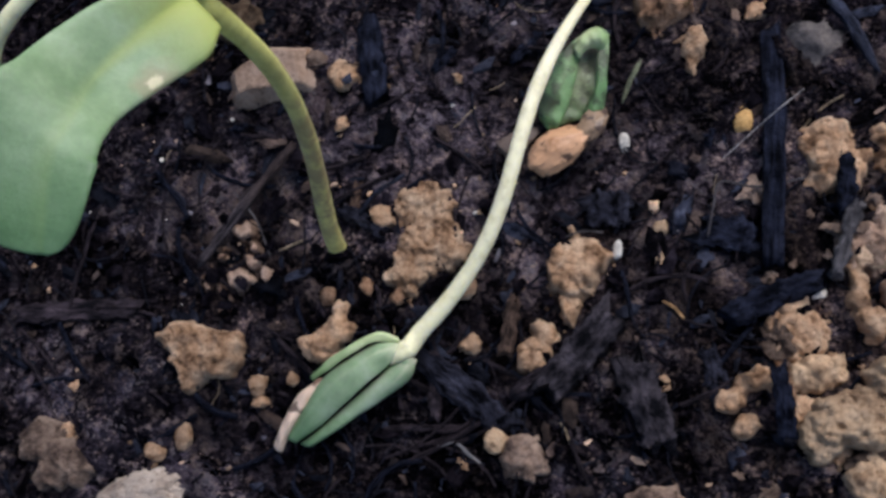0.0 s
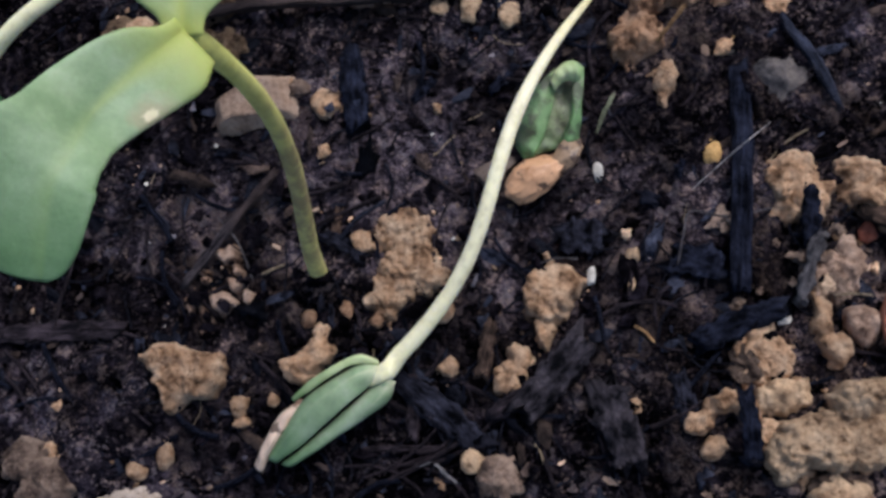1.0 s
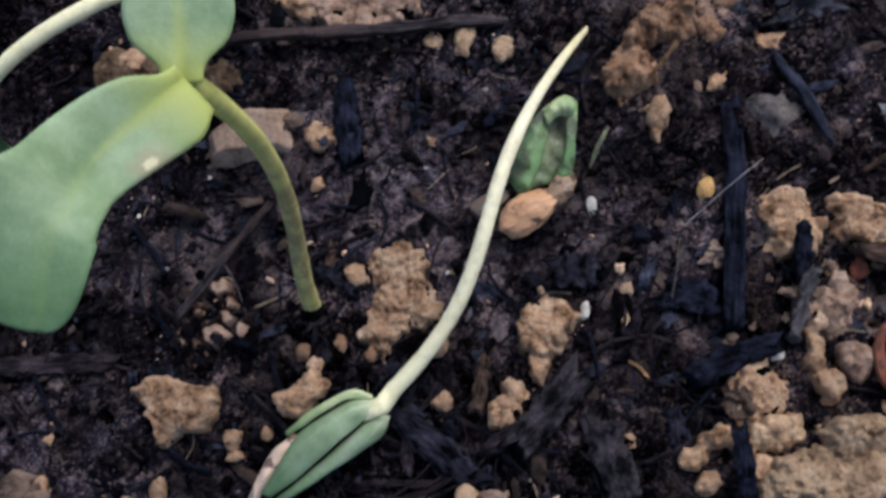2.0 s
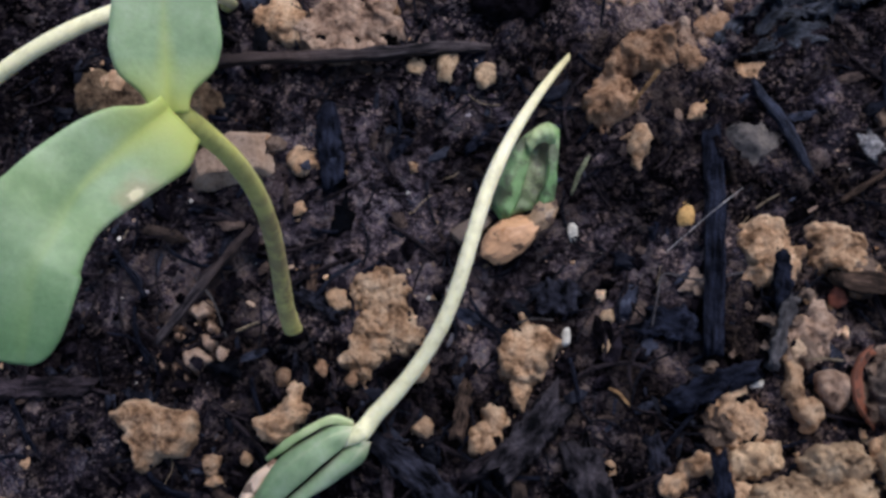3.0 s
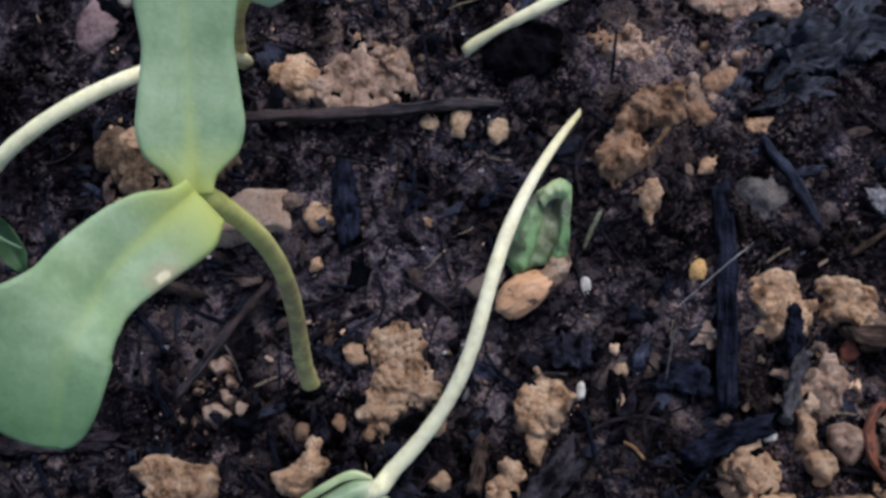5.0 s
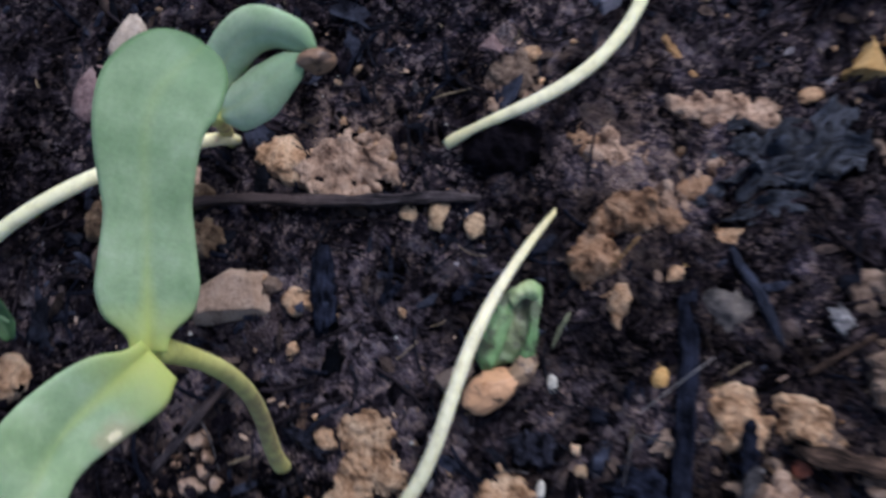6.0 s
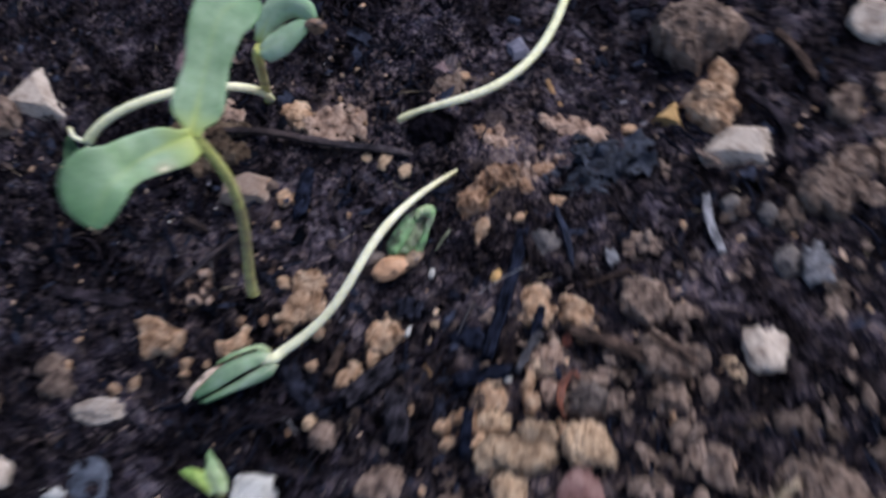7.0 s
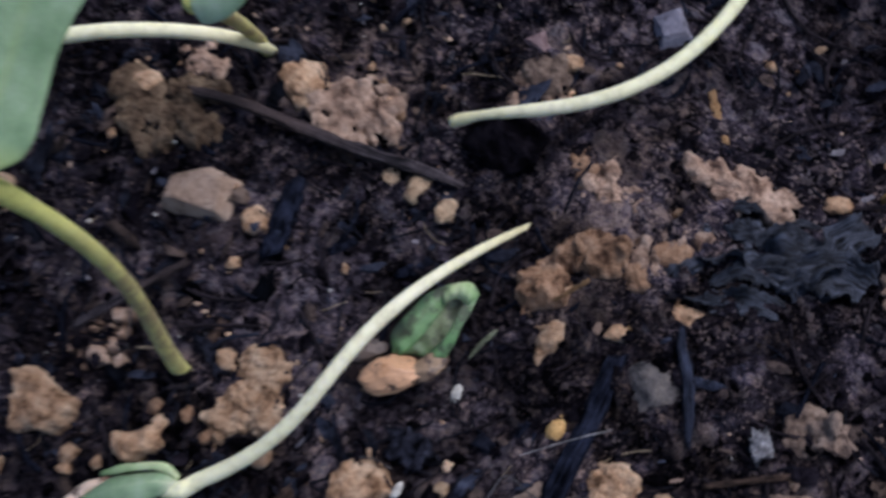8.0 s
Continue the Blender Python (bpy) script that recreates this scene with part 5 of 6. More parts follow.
stick("fibre_tuft", [(8.88, 2.85), (9.0, 2.62), (9.08, 2.36)], 0.34, 0.2, grey_stick, "frayed white woody tuft on soil", "wood chip", lift=0.12, rough=0.7, n=30, sides=16)

# a rust brown husk that curls round a mottled clod
alone("seed_husk", sheet([(5.83, 0.0, 0.12), (5.69, -0.14, 0.2), (5.63, -0.36, 0.22), (5.68, -0.6, 0.16), (5.85, -0.78, 0.04)], [(5.88, -0.05, -0.05), (5.77, -0.16, 0.05), (5.73, -0.36, 0.06), (5.77, -0.58, 0.02), (5.9, -0.72, -0.1)], -0.25, 0.04, 0.008, 15), husk_rust, (5.85, -0.42, -0.15), "rust brown curled husk beside clay clods", "husk")
lump("soil_clod", 6.1, -0.4, 0.72, 0.66, clay_grey, "mottled grey brown clod inside a curled husk", turn=20, crumbly=0.9, blocky=True)
stick("bark_piece", [(5.5, 0.63), (6.15, 0.57), (6.85, 0.46), (7.5, 0.32)], 0.2, 0.1, bark, "long red brown strip of bark among clods", "bark", lift=0.2, n=34)

# thin roots and straws
stick("twig", [(5.09, 0.42, 0.14), (5.0, 0.14, 0.12), (4.9, -0.24, 0.06)], 0.12, 0.1, grey_root, "short weathered grey stick beside clods", "twig", n=26, rough=0.5)
stick("wood_chip", [(4.4, -1.14, 0.34), (4.46, -1.45, 0.3), (4.5, -1.75, 0.14)], 0.17, 0.06, char_grey, "flat slate splinter leaning on a clay clod", n=24)
stick("straw", [(2.88, 1.51, -0.16), (2.96, 1.71, -0.08), (3.06, 1.89, 0.0)], 0.05, 0.03, pale_blade, "thin withered pale green grass blade", "straw", sides=6, taper=0.8)
stick("root", [(3.75, 0.11, -0.03), (3.8, 0.42, 0.02), (3.86, 0.65, 0.0), (4.2, 0.6, 0.02), (4.63, 0.68, 0.06)], 0.022, 0.022, grey_root, "thin bent grey root over charred wood", "root", sides=6, n=30)
stick("straw", [(3.35, -0.52), (3.45, -0.57), (3.55, -0.68)], 0.035, 0.03, tan_straw, "tiny tan straw on dark soil", "straw", sides=6, lift=0.06)
stick("straw", [(5.2, -0.18, 0.17), (5.36, -0.16, 0.2), (5.54, -0.17, 0.18)], 0.025, 0.025, dry_straw, "thin pale straw lying over a clod", "straw", sides=6)
stick("root", [(2.35, 0.07, -0.04), (2.55, 0.14, -0.02), (2.76, 0.14, -0.04)], 0.02, 0.02, grey_root, "thin grey root on dark soil", "root", sides=6)
stick("root", [(-1.2, 0.5, -0.05), (-0.9, 0.2, 0.0), (-0.7, -0.2, -0.03)], 0.02, 0.02, grey_root, "thin grey root beside a twig", "root", sides=6)

# small crumbs lying in the clay patches
patch_rng = random.Random(7)
for cx, cy, sx, sy, count in ((0.5, 3.65, 0.75, 0.3, 6), (3.6, 3.2, 0.7, 0.8, 10), (0.95, -0.1, 0.55, 0.55, 4), (4.7, -1.1, 0.8, 0.6, 8), (-0.4, 1.7, 0.6, 0.3, 3)):
    for k in range(count):
        w = patch_rng.uniform(0.1, 0.26)
        tan_crumb = patch_rng.random() < 0.5
        lump("soil_crumb", round(patch_rng.gauss(cx, sx * 0.6), 2), round(patch_rng.gauss(cy, sy * 0.6), 2), w, w * patch_rng.uniform(0.7, 1.2), clay if tan_crumb else clay_dark,
             "small tan clay crumb in a crumbly patch" if tan_crumb else "small brown clay crumb in a crumbly patch", turn=patch_rng.uniform(0, 180), level=3, crumbly=1.1, sink=0.35)

# ---- stones and clods ----
clod("soil_clod", [(-1.62, -1.06, 0.5, 0.34, 0.3, 5), (-1.5, -1.34, 0.4, 0.48, 0.3, 10), (-1.24, -1.22, 0.4, 0.46, 0.33, 30), (-1.46, -1.16, 0.4, 0.4, 0.29, 0)], clay, "rough flat-topped tan clay clod on dark soil", ragged=0.8)
clod("soil_clod", [(0.02, -0.97, 0.48, 0.34, 0.26, 20), (-0.14, -1.13, 0.34, 0.3, 0.24, 0), (0.06, -0.74, 0.2, 0.26, 0.14, 0)], clay, "brown clay clod half under a folded leaf", ragged=0.7)
clod("soil_clod", [(0.8, 0.4, 0.46, 0.34, 0.18, 0), (1.1, 0.26, 0.42, 0.46, 0.2, 20), (0.98, 0.02, 0.58, 0.46, 0.22, 20), (1.2, -0.04, 0.38, 0.4, 0.19, 0), (0.88, -0.28, 0.44, 0.4, 0.21, 10), (0.82, -0.54, 0.24, 0.26, 0.17, 0), (0.56, 0.3, 0.2, 0.22, 0.13, 30)], clay, "flat broken crust of tan clay between two stems", ragged=1.2)
clod("soil_clod", [(2.46, -0.2, 0.54, 0.58, 0.27, 25), (2.46, -0.62, 0.22, 0.34, 0.2, 0), (2.42, 0.17, 0.13, 0.12, 0.13, 0)], clay, "tan clay clod with a narrow foot", ragged=0.9)
clod("soil_clod", [(4.8, 1.04, 0.5, 0.42, 0.28, 10), (5.0, 0.92, 0.36, 0.5, 0.26, 0), (4.8, 0.76, 0.34, 0.3, 0.2, 40)], clay, "crumbly tan clay clod beside a charred chip", ragged=0.9)
clod("soil_clod", [(5.38, 1.1, 0.36, 0.34, 0.24, 0), (5.58, 0.94, 0.42, 0.4, 0.25, 30), (5.74, 0.72, 0.36, 0.36, 0.2, 0), (5.3, 0.86, 0.22, 0.24, 0.14, 0)], clay, "crumbly tan clay clod with dark hollows", ragged=1.0)
clod("soil_clod", [(2.2, -0.86, 0.22, 0.2, 0.2, 20), (2.12, -1.08, 0.3, 0.34, 0.18, 0)], clay, "two grown-together tan clay crumbs beside charred wood", ragged=0.6)
clod("soil_clod", [(4.0, -1.42, 0.34, 0.24, 0.32, 48), (4.2, -1.24, 0.36, 0.24, 0.36, 10), (4.43, -1.25, 0.28, 0.26, 0.3, 0)], clay, "arched tan clay clod in a heap", ragged=0.7)
clod("soil_clod", [(4.13, -1.66, 0.34, 0.26, 0.24, 20)], clay, "small tan clay clod under an arched one", ragged=0.6)
clod("soil_clod", [(4.72, -1.17, 0.46, 0.34, 0.3, 10), (4.9, -1.1, 0.3, 0.26, 0.26, 40)], clay_pale, "pale tan clay clod in a heap", ragged=0.8)
clod("soil_clod", [(5.08, -1.5, 0.66, 0.58, 0.4, 0), (5.46, -1.14, 0.56, 0.46, 0.42, 20), (5.58, -1.5, 0.6, 0.5, 0.38, 50), (4.82, -1.72, 0.4, 0.4, 0.3, 0)], clay_pale, "large pale tan clay clod in a heap", ragged=0.9)
clod("soil_clod", [(5.46, -0.42, 0.34, 0.44, 0.3, 38)], clay_rosy, "blunt brown clay block among clods", ragged=0.45)
clod("soil_clod", [(5.1, -0.4, 0.2, 0.44, 0.26, 12), (5.25, -0.67, 0.3, 0.26, 0.26, 0), (5.16, -0.04, 0.22, 0.26, 0.18, 0)], clay, "narrow tan clay clod among clods", ragged=0.6)
heap(4.62, -0.74, 0.6, 0.55, 14, clay, "low heap of tan clay crumbs beside charred wood", 3, high=0.24)
heap(5.25, 0.12, 0.5, 0.6, 12, clay_rosy, "low heap of grey brown crumbs among clods", 4, high=0.22)
clod("soil_clod", [(-0.46, 3.46, 0.52, 0.44, 0.26, 20), (-0.7, 3.5, 0.3, 0.3, 0.2, 0), (-0.3, 3.26, 0.3, 0.28, 0.18, 0)], clay, "orange tan clay clod behind a twig", ragged=0.8)
heap(0.3, 3.42, 1.3, 0.8, 46, clay_rosy, "crumbly pinkish brown clay patch behind a twig", 5, large=0.4, high=0.27)
clod("soil_clod", [(-2.1, 2.36, 0.34, 0.5, 0.2, 0), (-1.8, 2.8, 0.5, 0.4, 0.24, 20), (-1.36, 2.36, 0.5, 0.46, 0.26, 0), (-1.46, 2.9, 0.5, 0.36, 0.2, 0), (-1.7, 2.5, 0.5, 0.4, 0.2, 0)], clay_umber, "broken dark brown clod at the end of a twig")
heap(3.45, 3.75, 0.8, 0.6, 24, clay_rosy, "crumbly pinkish brown clay patch beside a root hole", 6, large=0.36, high=0.3)
heap(4.2, 3.45, 0.8, 0.6, 22, clay_rosy, "crumbly pinkish brown clay patch beside black leaves", 16, large=0.32, high=0.28)
heap(4.45, 4.3, 1.3, 0.45, 26, clay_rosy, "low crumbly clay patch on dusty soil", 7, large=0.34, high=0.28)
heap(-2.05, 2.45, 1.1, 0.9, 34, clay_umber, "crumbly umber clay patch at the end of a twig", 17, large=0.4, high=0.24)
heap(-1.9, 3.2, 0.6, 0.4, 12, clay_rosy, "small crumbly clay patch at a stem foot", 18, large=0.3, high=0.2)
heap(2.15, 4.42, 0.7, 0.4, 16, clay_rosy, "crumbly pale clay patch behind a white stem", 19, large=0.3, high=0.2)
heap(-1.15, -0.3, 0.8, 0.9, 22, clay_rosy, "scatter of tan clay bits pressed into soil", 8, small=0.05, large=0.2, high=0.15, crust=False)
lump("stone", -0.82, 1.77, 0.98, 0.66, stone_tan, "angular flat tan stone on the soil", turn=16, crumbly=0.16, h=0.44, level=5, sides=((0, 0.85), (62, 0.8), (118, 0.75), (180, 0.9), (262, 0.8)), category="stone", group="stones")
lump("soil_clod", 2.11, -1.1, 0.31, 0.34, clay, "rough tan clay clod half sunk in dark soil", turn=2, crumbly=1.1, blocky=True)
lump("soil_crumb", -0.05, -0.59, 0.2, 0.2, clay_brown, "small tan clay crumb on dark soil", turn=2, level=3)
lump("soil_crumb", 0.36, -0.46, 0.17, 0.2, clay_brown, "small tan clay crumb on dark soil", turn=2, level=3)
lump("soil_crumb", 0.7, -0.55, 0.17, 0.19, clay_brown, "small tan clay crumb on dark soil", turn=2, level=3)
lump("soil_crumb", 0.47, 0.28, 0.25, 0.25, clay, "small tan clay crumb on dark soil", turn=1, level=3)
lump("soil_crumb", 2.24, -0.91, 0.19, 0.19, clay, "small tan clay crumb on dark soil", turn=2, level=3)
lump("soil_crumb", 1.5, -1.01, 0.23, 0.2, clay, "small tan clay crumb on dark soil", turn=2, level=3)
lump("soil_clod", 5.75, 0.75, 0.38, 0.41, clay_dark, "brown clay clod among others", turn=1, crumbly=1.1, blocky=True)
lump("soil_clod", 5.26, -0.05, 0.31, 0.39, clay_dark, "brown clay clod among others", turn=2, crumbly=1.1, blocky=True)
lump("soil_clod", 4.66, -1.52, 0.36, 0.37, clay, "tan clay clod in a heap of clods", turn=3, crumbly=1.2, blocky=True)
lump("soil_clod", 4.91, -1.82, 0.35, 0.26, clay, "tan clay clod in a heap of clods", turn=3, crumbly=1.2, blocky=True)
lump("soil_clod", 3.62, 3.06, 0.65, 0.65, clay_brown, "brown crumbly clay clod beside a root hole", turn=0, crumbly=1.3, blocky=True)
lump("soil_clod", 3.23, 2.52, 0.6125, 0.575, clay_brown, "brown crumbly clay clod beside a root hole", turn=0, crumbly=1.3, blocky=True)
lump("soil_clod", 3.41, 2.97, 0.5375, 0.5125, clay_brown, "brown crumbly clay clod beside a root hole", turn=0, crumbly=1.3, blocky=True)
lump("soil_clod", 4.26, 3.39, 0.43, 0.43, clay_brown, "brown crumbly clay clod beside a root hole", turn=1, crumbly=1.3, blocky=True)
lump("soil_clod", 4.06, 3.01, 0.36, 0.35, clay_brown, "brown crumbly clay clod beside a root hole", turn=0, crumbly=1.3, blocky=True)
lump("soil_clod", 3.08, 3.84, 0.42, 0.4, clay_brown, "brown crumbly clay clod beside a root hole", turn=0, crumbly=1.3, blocky=True)
lump("soil_clod", 3.58, 3.89, 0.35, 0.38, clay_brown, "brown crumbly clay clod beside a root hole", turn=1, crumbly=1.3, blocky=True)
lump("soil_clod", 3.57, 2.02, 0.33, 0.53, clay, "tall narrow tan clay clod", turn=-2, crumbly=0.4, facets=12, h=0.34, blocky=True)
lump("soil_clod", 4.73, 2.89, 0.65, 0.26, clay, "flat tan clay clod on the soil", turn=0, crumbly=1.2, blocky=True)
lump("soil_clod", 4.22, 3.81, 0.38, 0.27, clay, "flat tan clay clod on the soil", turn=1, crumbly=1.2, blocky=True)
lump("pebble", 4.7, 2.06, 0.6, 0.5, stone_dusty, "grey dusty pebble set in black soil", turn=0, crumbly=0.5, sink=0.4, category="pebble", group="pebbles")
lump("soil_clod", -1.02, 1.65, 0.47, 0.38, clay, "tan clod beside an angular stone", turn=-3, crumbly=1.0, blocky=True)
lump("soil_clod", -0.06, 1.76, 0.31, 0.37, clay, "tan clod beside an angular stone", turn=3, crumbly=1.0, blocky=True)
lump("pebble", 1.13, 2.89, 0.23, 0.25, clay_pale, "small round pale pebble beside a charred twig", turn=0, crumbly=0.6, category="pebble", group="pebbles")
lump("pebble", 1.48, 2.89, 0.25, 0.42, clay_pale, "small round pale pebble beside a charred twig", turn=-1, crumbly=0.6, category="pebble", group="pebbles")
lump("pebble", 1.91, 2.79, 0.25, 0.29, clay_pale, "small round pale pebble beside a charred twig", turn=0, crumbly=0.6, category="pebble", group="pebbles")
lump("soil_clod", -2.41, 2.62, 0.45, 0.45, clay, "tan clay clod under the leaves", turn=-1, crumbly=1.0, blocky=True)
lump("soil_crumb", 3.3, 0.2, 0.14, 0.18, clay_pale, "small pale bead of clay", turn=1, level=3)
lump("soil_crumb", 3.32, -0.11, 0.1, 0.26, clay_pale, "small pale bead of clay", turn=2, level=3)
lump("soil_crumb", 4.31, 2.53, 0.21, 0.15, stone_ochre, "small ochre crumb on soil", turn=0, level=3)
lump("soil_crumb", 4.06, 1.29, 0.2, 0.27, stone_ochre, "yellowish seed-like crumb standing on the soil", turn=-1, level=3, crumbly=0.5)
lump("stone_chip", 2.9, 1.13, 0.13, 0.21, stone_white, "tiny white stone chip on black soil", turn=1, level=3, crumbly=0.3, facets=12, h=0.09, category="stone chip", group="stone chips")
lump("stone_chip", 2.9, -0.02, 0.1, 0.24, stone_white, "tiny white stone chip on black soil", turn=1, level=3, crumbly=0.3, facets=12, h=0.09, category="stone chip", group="stone chips")
lump("stone_chip", 4.74, -0.38, 0.21, 0.15, stone_white, "bluish white crystalline chip on soil", turn=2, level=3, crumbly=0.4, facets=12, category="stone chip", group="stone chips")
lump("soil_crumb", 5.53, 0.5, 0.18, 0.24, ember, "small rust red crumb on soil", turn=1, level=3)
lump("pebble", 1.8, -1.93, 0.24, 0.25, clay_pale, "small pale pebble on soil", turn=3, crumbly=0.5, category="pebble", group="pebbles")
lump("soil_clod", 2.08, -2.09, 0.5, 0.38, clay_dark, "grey brown crumbly clod on soil", turn=3, crumbly=1.2, blocky=True)
lump("soil_clod", -3.09, -2.26, 0.58, 0.53, clay_dark, "brown clay clod on dark soil", turn=3, crumbly=1.0, blocky=True)
lump("soil_crumb", -2.86, -2.15, 0.17, 0.21, clay, "small tan clay crumb on dark soil", turn=3, level=3)
lump("soil_crumb", -2.8, -1.64, 0.22, 0.16, clay, "small tan clay crumb on dark soil", turn=3, level=3)
lump("soil_crumb", -1.55, -2.1, 0.18, 0.32, clay, "small tan clay crumb on dark soil", turn=4, level=3)
lump("soil_crumb", -1.85, -2.29, 0.24, 0.21, clay, "small tan clay crumb on dark soil", turn=4, level=3)
lump("soil_crumb", -0.78, -1.53, 0.25, 0.23, clay, "small tan clay crumb on dark soil", turn=3, level=3)
lump("soil_crumb", -0.75, -1.7, 0.22, 0.15, clay, "small tan clay crumb on dark soil", turn=3, level=3)
lump("soil_crumb", -0.41, -1.44, 0.16, 0.15, clay, "small tan clay crumb on dark soil", turn=3, level=3)
lump("soil_clod", 4.12, 4.3, 0.52, 0.42, clay_rosy, "pitted brown clay clod lying flat", turn=27, crumbly=1.4, blocky=True)
lump("soil_clod", 4.98, 4.42, 0.44, 0.29, clay_rosy, "pitted brown clay clod lying flat", turn=27, crumbly=1.4, blocky=True)
lump("soil_clod", -2.65, 2.59, 0.49, 0.58, clay_umber, "dark brown clod at the end of a twig", turn=22, crumbly=1.4, facets=4, blocky=True)
lump("soil_clod", 2.13, 4.61, 0.64, 0.5, clay_dark, "grey brown crumbly clod under a white stem", turn=22, crumbly=1.3, facets=4, blocky=True)
lump("soil_crumb", 2.33, 4.87, 0.29, 0.2, clay, "small tan crumb on dark soil", turn=22, level=3)
lump("soil_crumb", 5.48, 4.59, 0.33, 0.2, clay, "small tan crumb on dark soil", turn=25, level=3)
lump("soil_crumb", 4.19, 2.42, 0.34, 0.18, clay, "small tan crumb on dark soil", turn=26, level=3)
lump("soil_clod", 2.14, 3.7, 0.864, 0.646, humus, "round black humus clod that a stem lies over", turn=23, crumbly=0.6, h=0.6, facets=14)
lump("stone", -6.05, 2.72, 1.548, 1.368, stone_grey, "angular grey tan stone leaning on the soil", turn=9, crumbly=0.14, h=0.6, level=5, sides=((35, 0.55), (150, 0.55), (268, 0.6)), category="stone", group="stones")
lump("soil_clod", -6.5, 2.18, 0.91, 0.85, clay_dark, "brown clod under an angular stone", turn=10, crumbly=1.2, blocky=True)
lump("stone", 7.43, 4.6, 1.2, 1.18, stone_grey, "flat wedge of pale tan stone", turn=5, crumbly=0.14, h=0.5, level=5, sides=((5, 0.8), (95, 0.6), (148, 0.7), (272, 0.6)), category="stone", group="stones")
lump("stone", 6.11, 4.98, 0.6, 0.62, stone_ochre, "ochre three-sided stone on the soil", turn=5, crumbly=0.2, h=0.4, level=5, sides=((20, 0.6), (140, 0.6), (260, 0.55)), category="stone", group="stones")
lump("soil_clod", 6.77, 5.23, 0.83, 1.01, clay, "ochre clod streaked with black", turn=3, crumbly=1.3, blocky=True)
lump("soil_clod", 6.82, 5.9, 0.52, 0.62, clay, "tan clod beside an ochre stone", turn=3, crumbly=1.1, blocky=True)
lump("soil_clod", 6.11, 6.58, 1.29, 1.22, clay_dark, "large dark brown clod with pale patches", turn=6, crumbly=1.1, blocky=True)
lump("soil_clod", 6.61, 6.77, 0.95, 0.75, clay_dark, "large dark brown clod with pale patches", turn=5, crumbly=1.1, blocky=True)
lump("stone", 9.1, 7.29, 0.91, 0.78, stone_grey, "dusty grey tan stone among clods", turn=8, crumbly=0.5, facets=9, category="stone", group="stones")
lump("stone", 8.47, 1.11, 0.78, 0.97, stone_grey, "pinkish grey blunt stone among clods", turn=12, facets=10, crumbly=0.35, h=0.5, level=5, category="stone", group="stones")
lump("soil_clod", 8.17, 0.67, 0.5, 0.4, clay_pale, "pale clod against a white stone", turn=12, crumbly=0.9, blocky=True)
lump("pebble", 8.57, 2.62, 0.47, 0.59, stone_dusty, "grey tan pebble on dark soil", turn=11, crumbly=0.6, category="pebble", group="pebbles")
lump("pebble", 8.13, 3.38, 0.33, 0.41, stone_dusty, "grey tan pebble on dark soil", turn=10, crumbly=0.6, category="pebble", group="pebbles")
lump("pebble", 7.49, 3.39, 0.39, 0.42, stone_dusty, "grey tan pebble on dark soil", turn=9, crumbly=0.6, category="pebble", group="pebbles")
lump("soil_clod", 8.93, 4.02, 0.86, 1.04, clay_dark, "crumbly grey brown clod on soil", turn=9, crumbly=1.4, facets=5, blocky=True)
lump("soil_clod", 9.26, 4.51, 0.67, 0.7, clay_dark, "crumbly grey brown clod on soil", turn=9, crumbly=1.4, facets=5, blocky=True)
lump("soil_clod", 8.92, 5.67, 0.59, 0.73, clay_dark, "crumbly grey brown clod on soil", turn=8, crumbly=1.4, facets=5, blocky=True)
lump("soil_clod", 9.56, 6.02, 0.49, 0.73, clay_dark, "crumbly grey brown clod on soil", turn=9, crumbly=1.4, facets=5, blocky=True)
lump("soil_clod", 9.8, 4.73, 0.57, 0.93, clay_dark, "crumbly grey brown clod on soil", turn=10, crumbly=1.4, facets=5, blocky=True)
lump("soil_clod", 10.1, -0.93, 1.02, 0.91, clay_dark, "crumbly grey brown clod on soil", turn=13, crumbly=1.4, facets=5, blocky=True)
lump("soil_clod", 9.75, -0.72, 0.69, 0.65, clay_dark, "crumbly grey brown clod on soil", turn=13, crumbly=1.4, facets=5, blocky=True)
lump("soil_clod", 6.14, 2.36, 0.465, 0.532, clay_dark, "grey brown clod on dark soil", turn=11, crumbly=1.0, h=0.22, sink=0.42, blocky=True)
lump("soil_clod", 6.57, 1.42, 0.87, 0.71, clay_dark, "tan clay clod in the heap", turn=11, crumbly=1.0, blocky=True)
lump("soil_clod", 7.21, 1.36, 0.66, 0.42, clay_dark, "tan clay clod in the heap", turn=11, crumbly=1.0, blocky=True)
lump("soil_clod", 7.12, 0.58, 1.13, 0.72, clay_dark, "tan clay clod in the heap", turn=12, crumbly=1.0, blocky=True)
lump("soil_clod", 6.23, -1.13, 0.84, 0.78, clay_pale, "pale tan clay clod in a heap", turn=13, crumbly=1.1, blocky=True)
lump("soil_clod", 6.62, -1.21, 0.46, 0.38, clay_pale, "pale tan clay clod in a heap", turn=13, crumbly=1.1, blocky=True)
lump("soil_clod", 5.32, -2.1, 0.65, 0.57, clay_pale, "pale tan clay clod in a heap", turn=13, crumbly=1.1, blocky=True)
lump("soil_clod", 4.79, -2.7, 0.65, 0.47, clay_pale, "pale tan clay clod in a heap", turn=13, crumbly=1.1, blocky=True)
lump("terracotta_shard", 6.43, -2.14, 0.77, 1.48, rust, "pinkish red shard of terracotta, standing in soil", turn=13, facets=7, crumbly=0.55, h=0.5, category="shard", group="shards")
lump("pebble", 7.42, -0.04, 0.39, 0.42, clay_dark, "blunt grey tan pebble among clods", turn=12, crumbly=0.28, facets=12, category="pebble", group="pebbles")
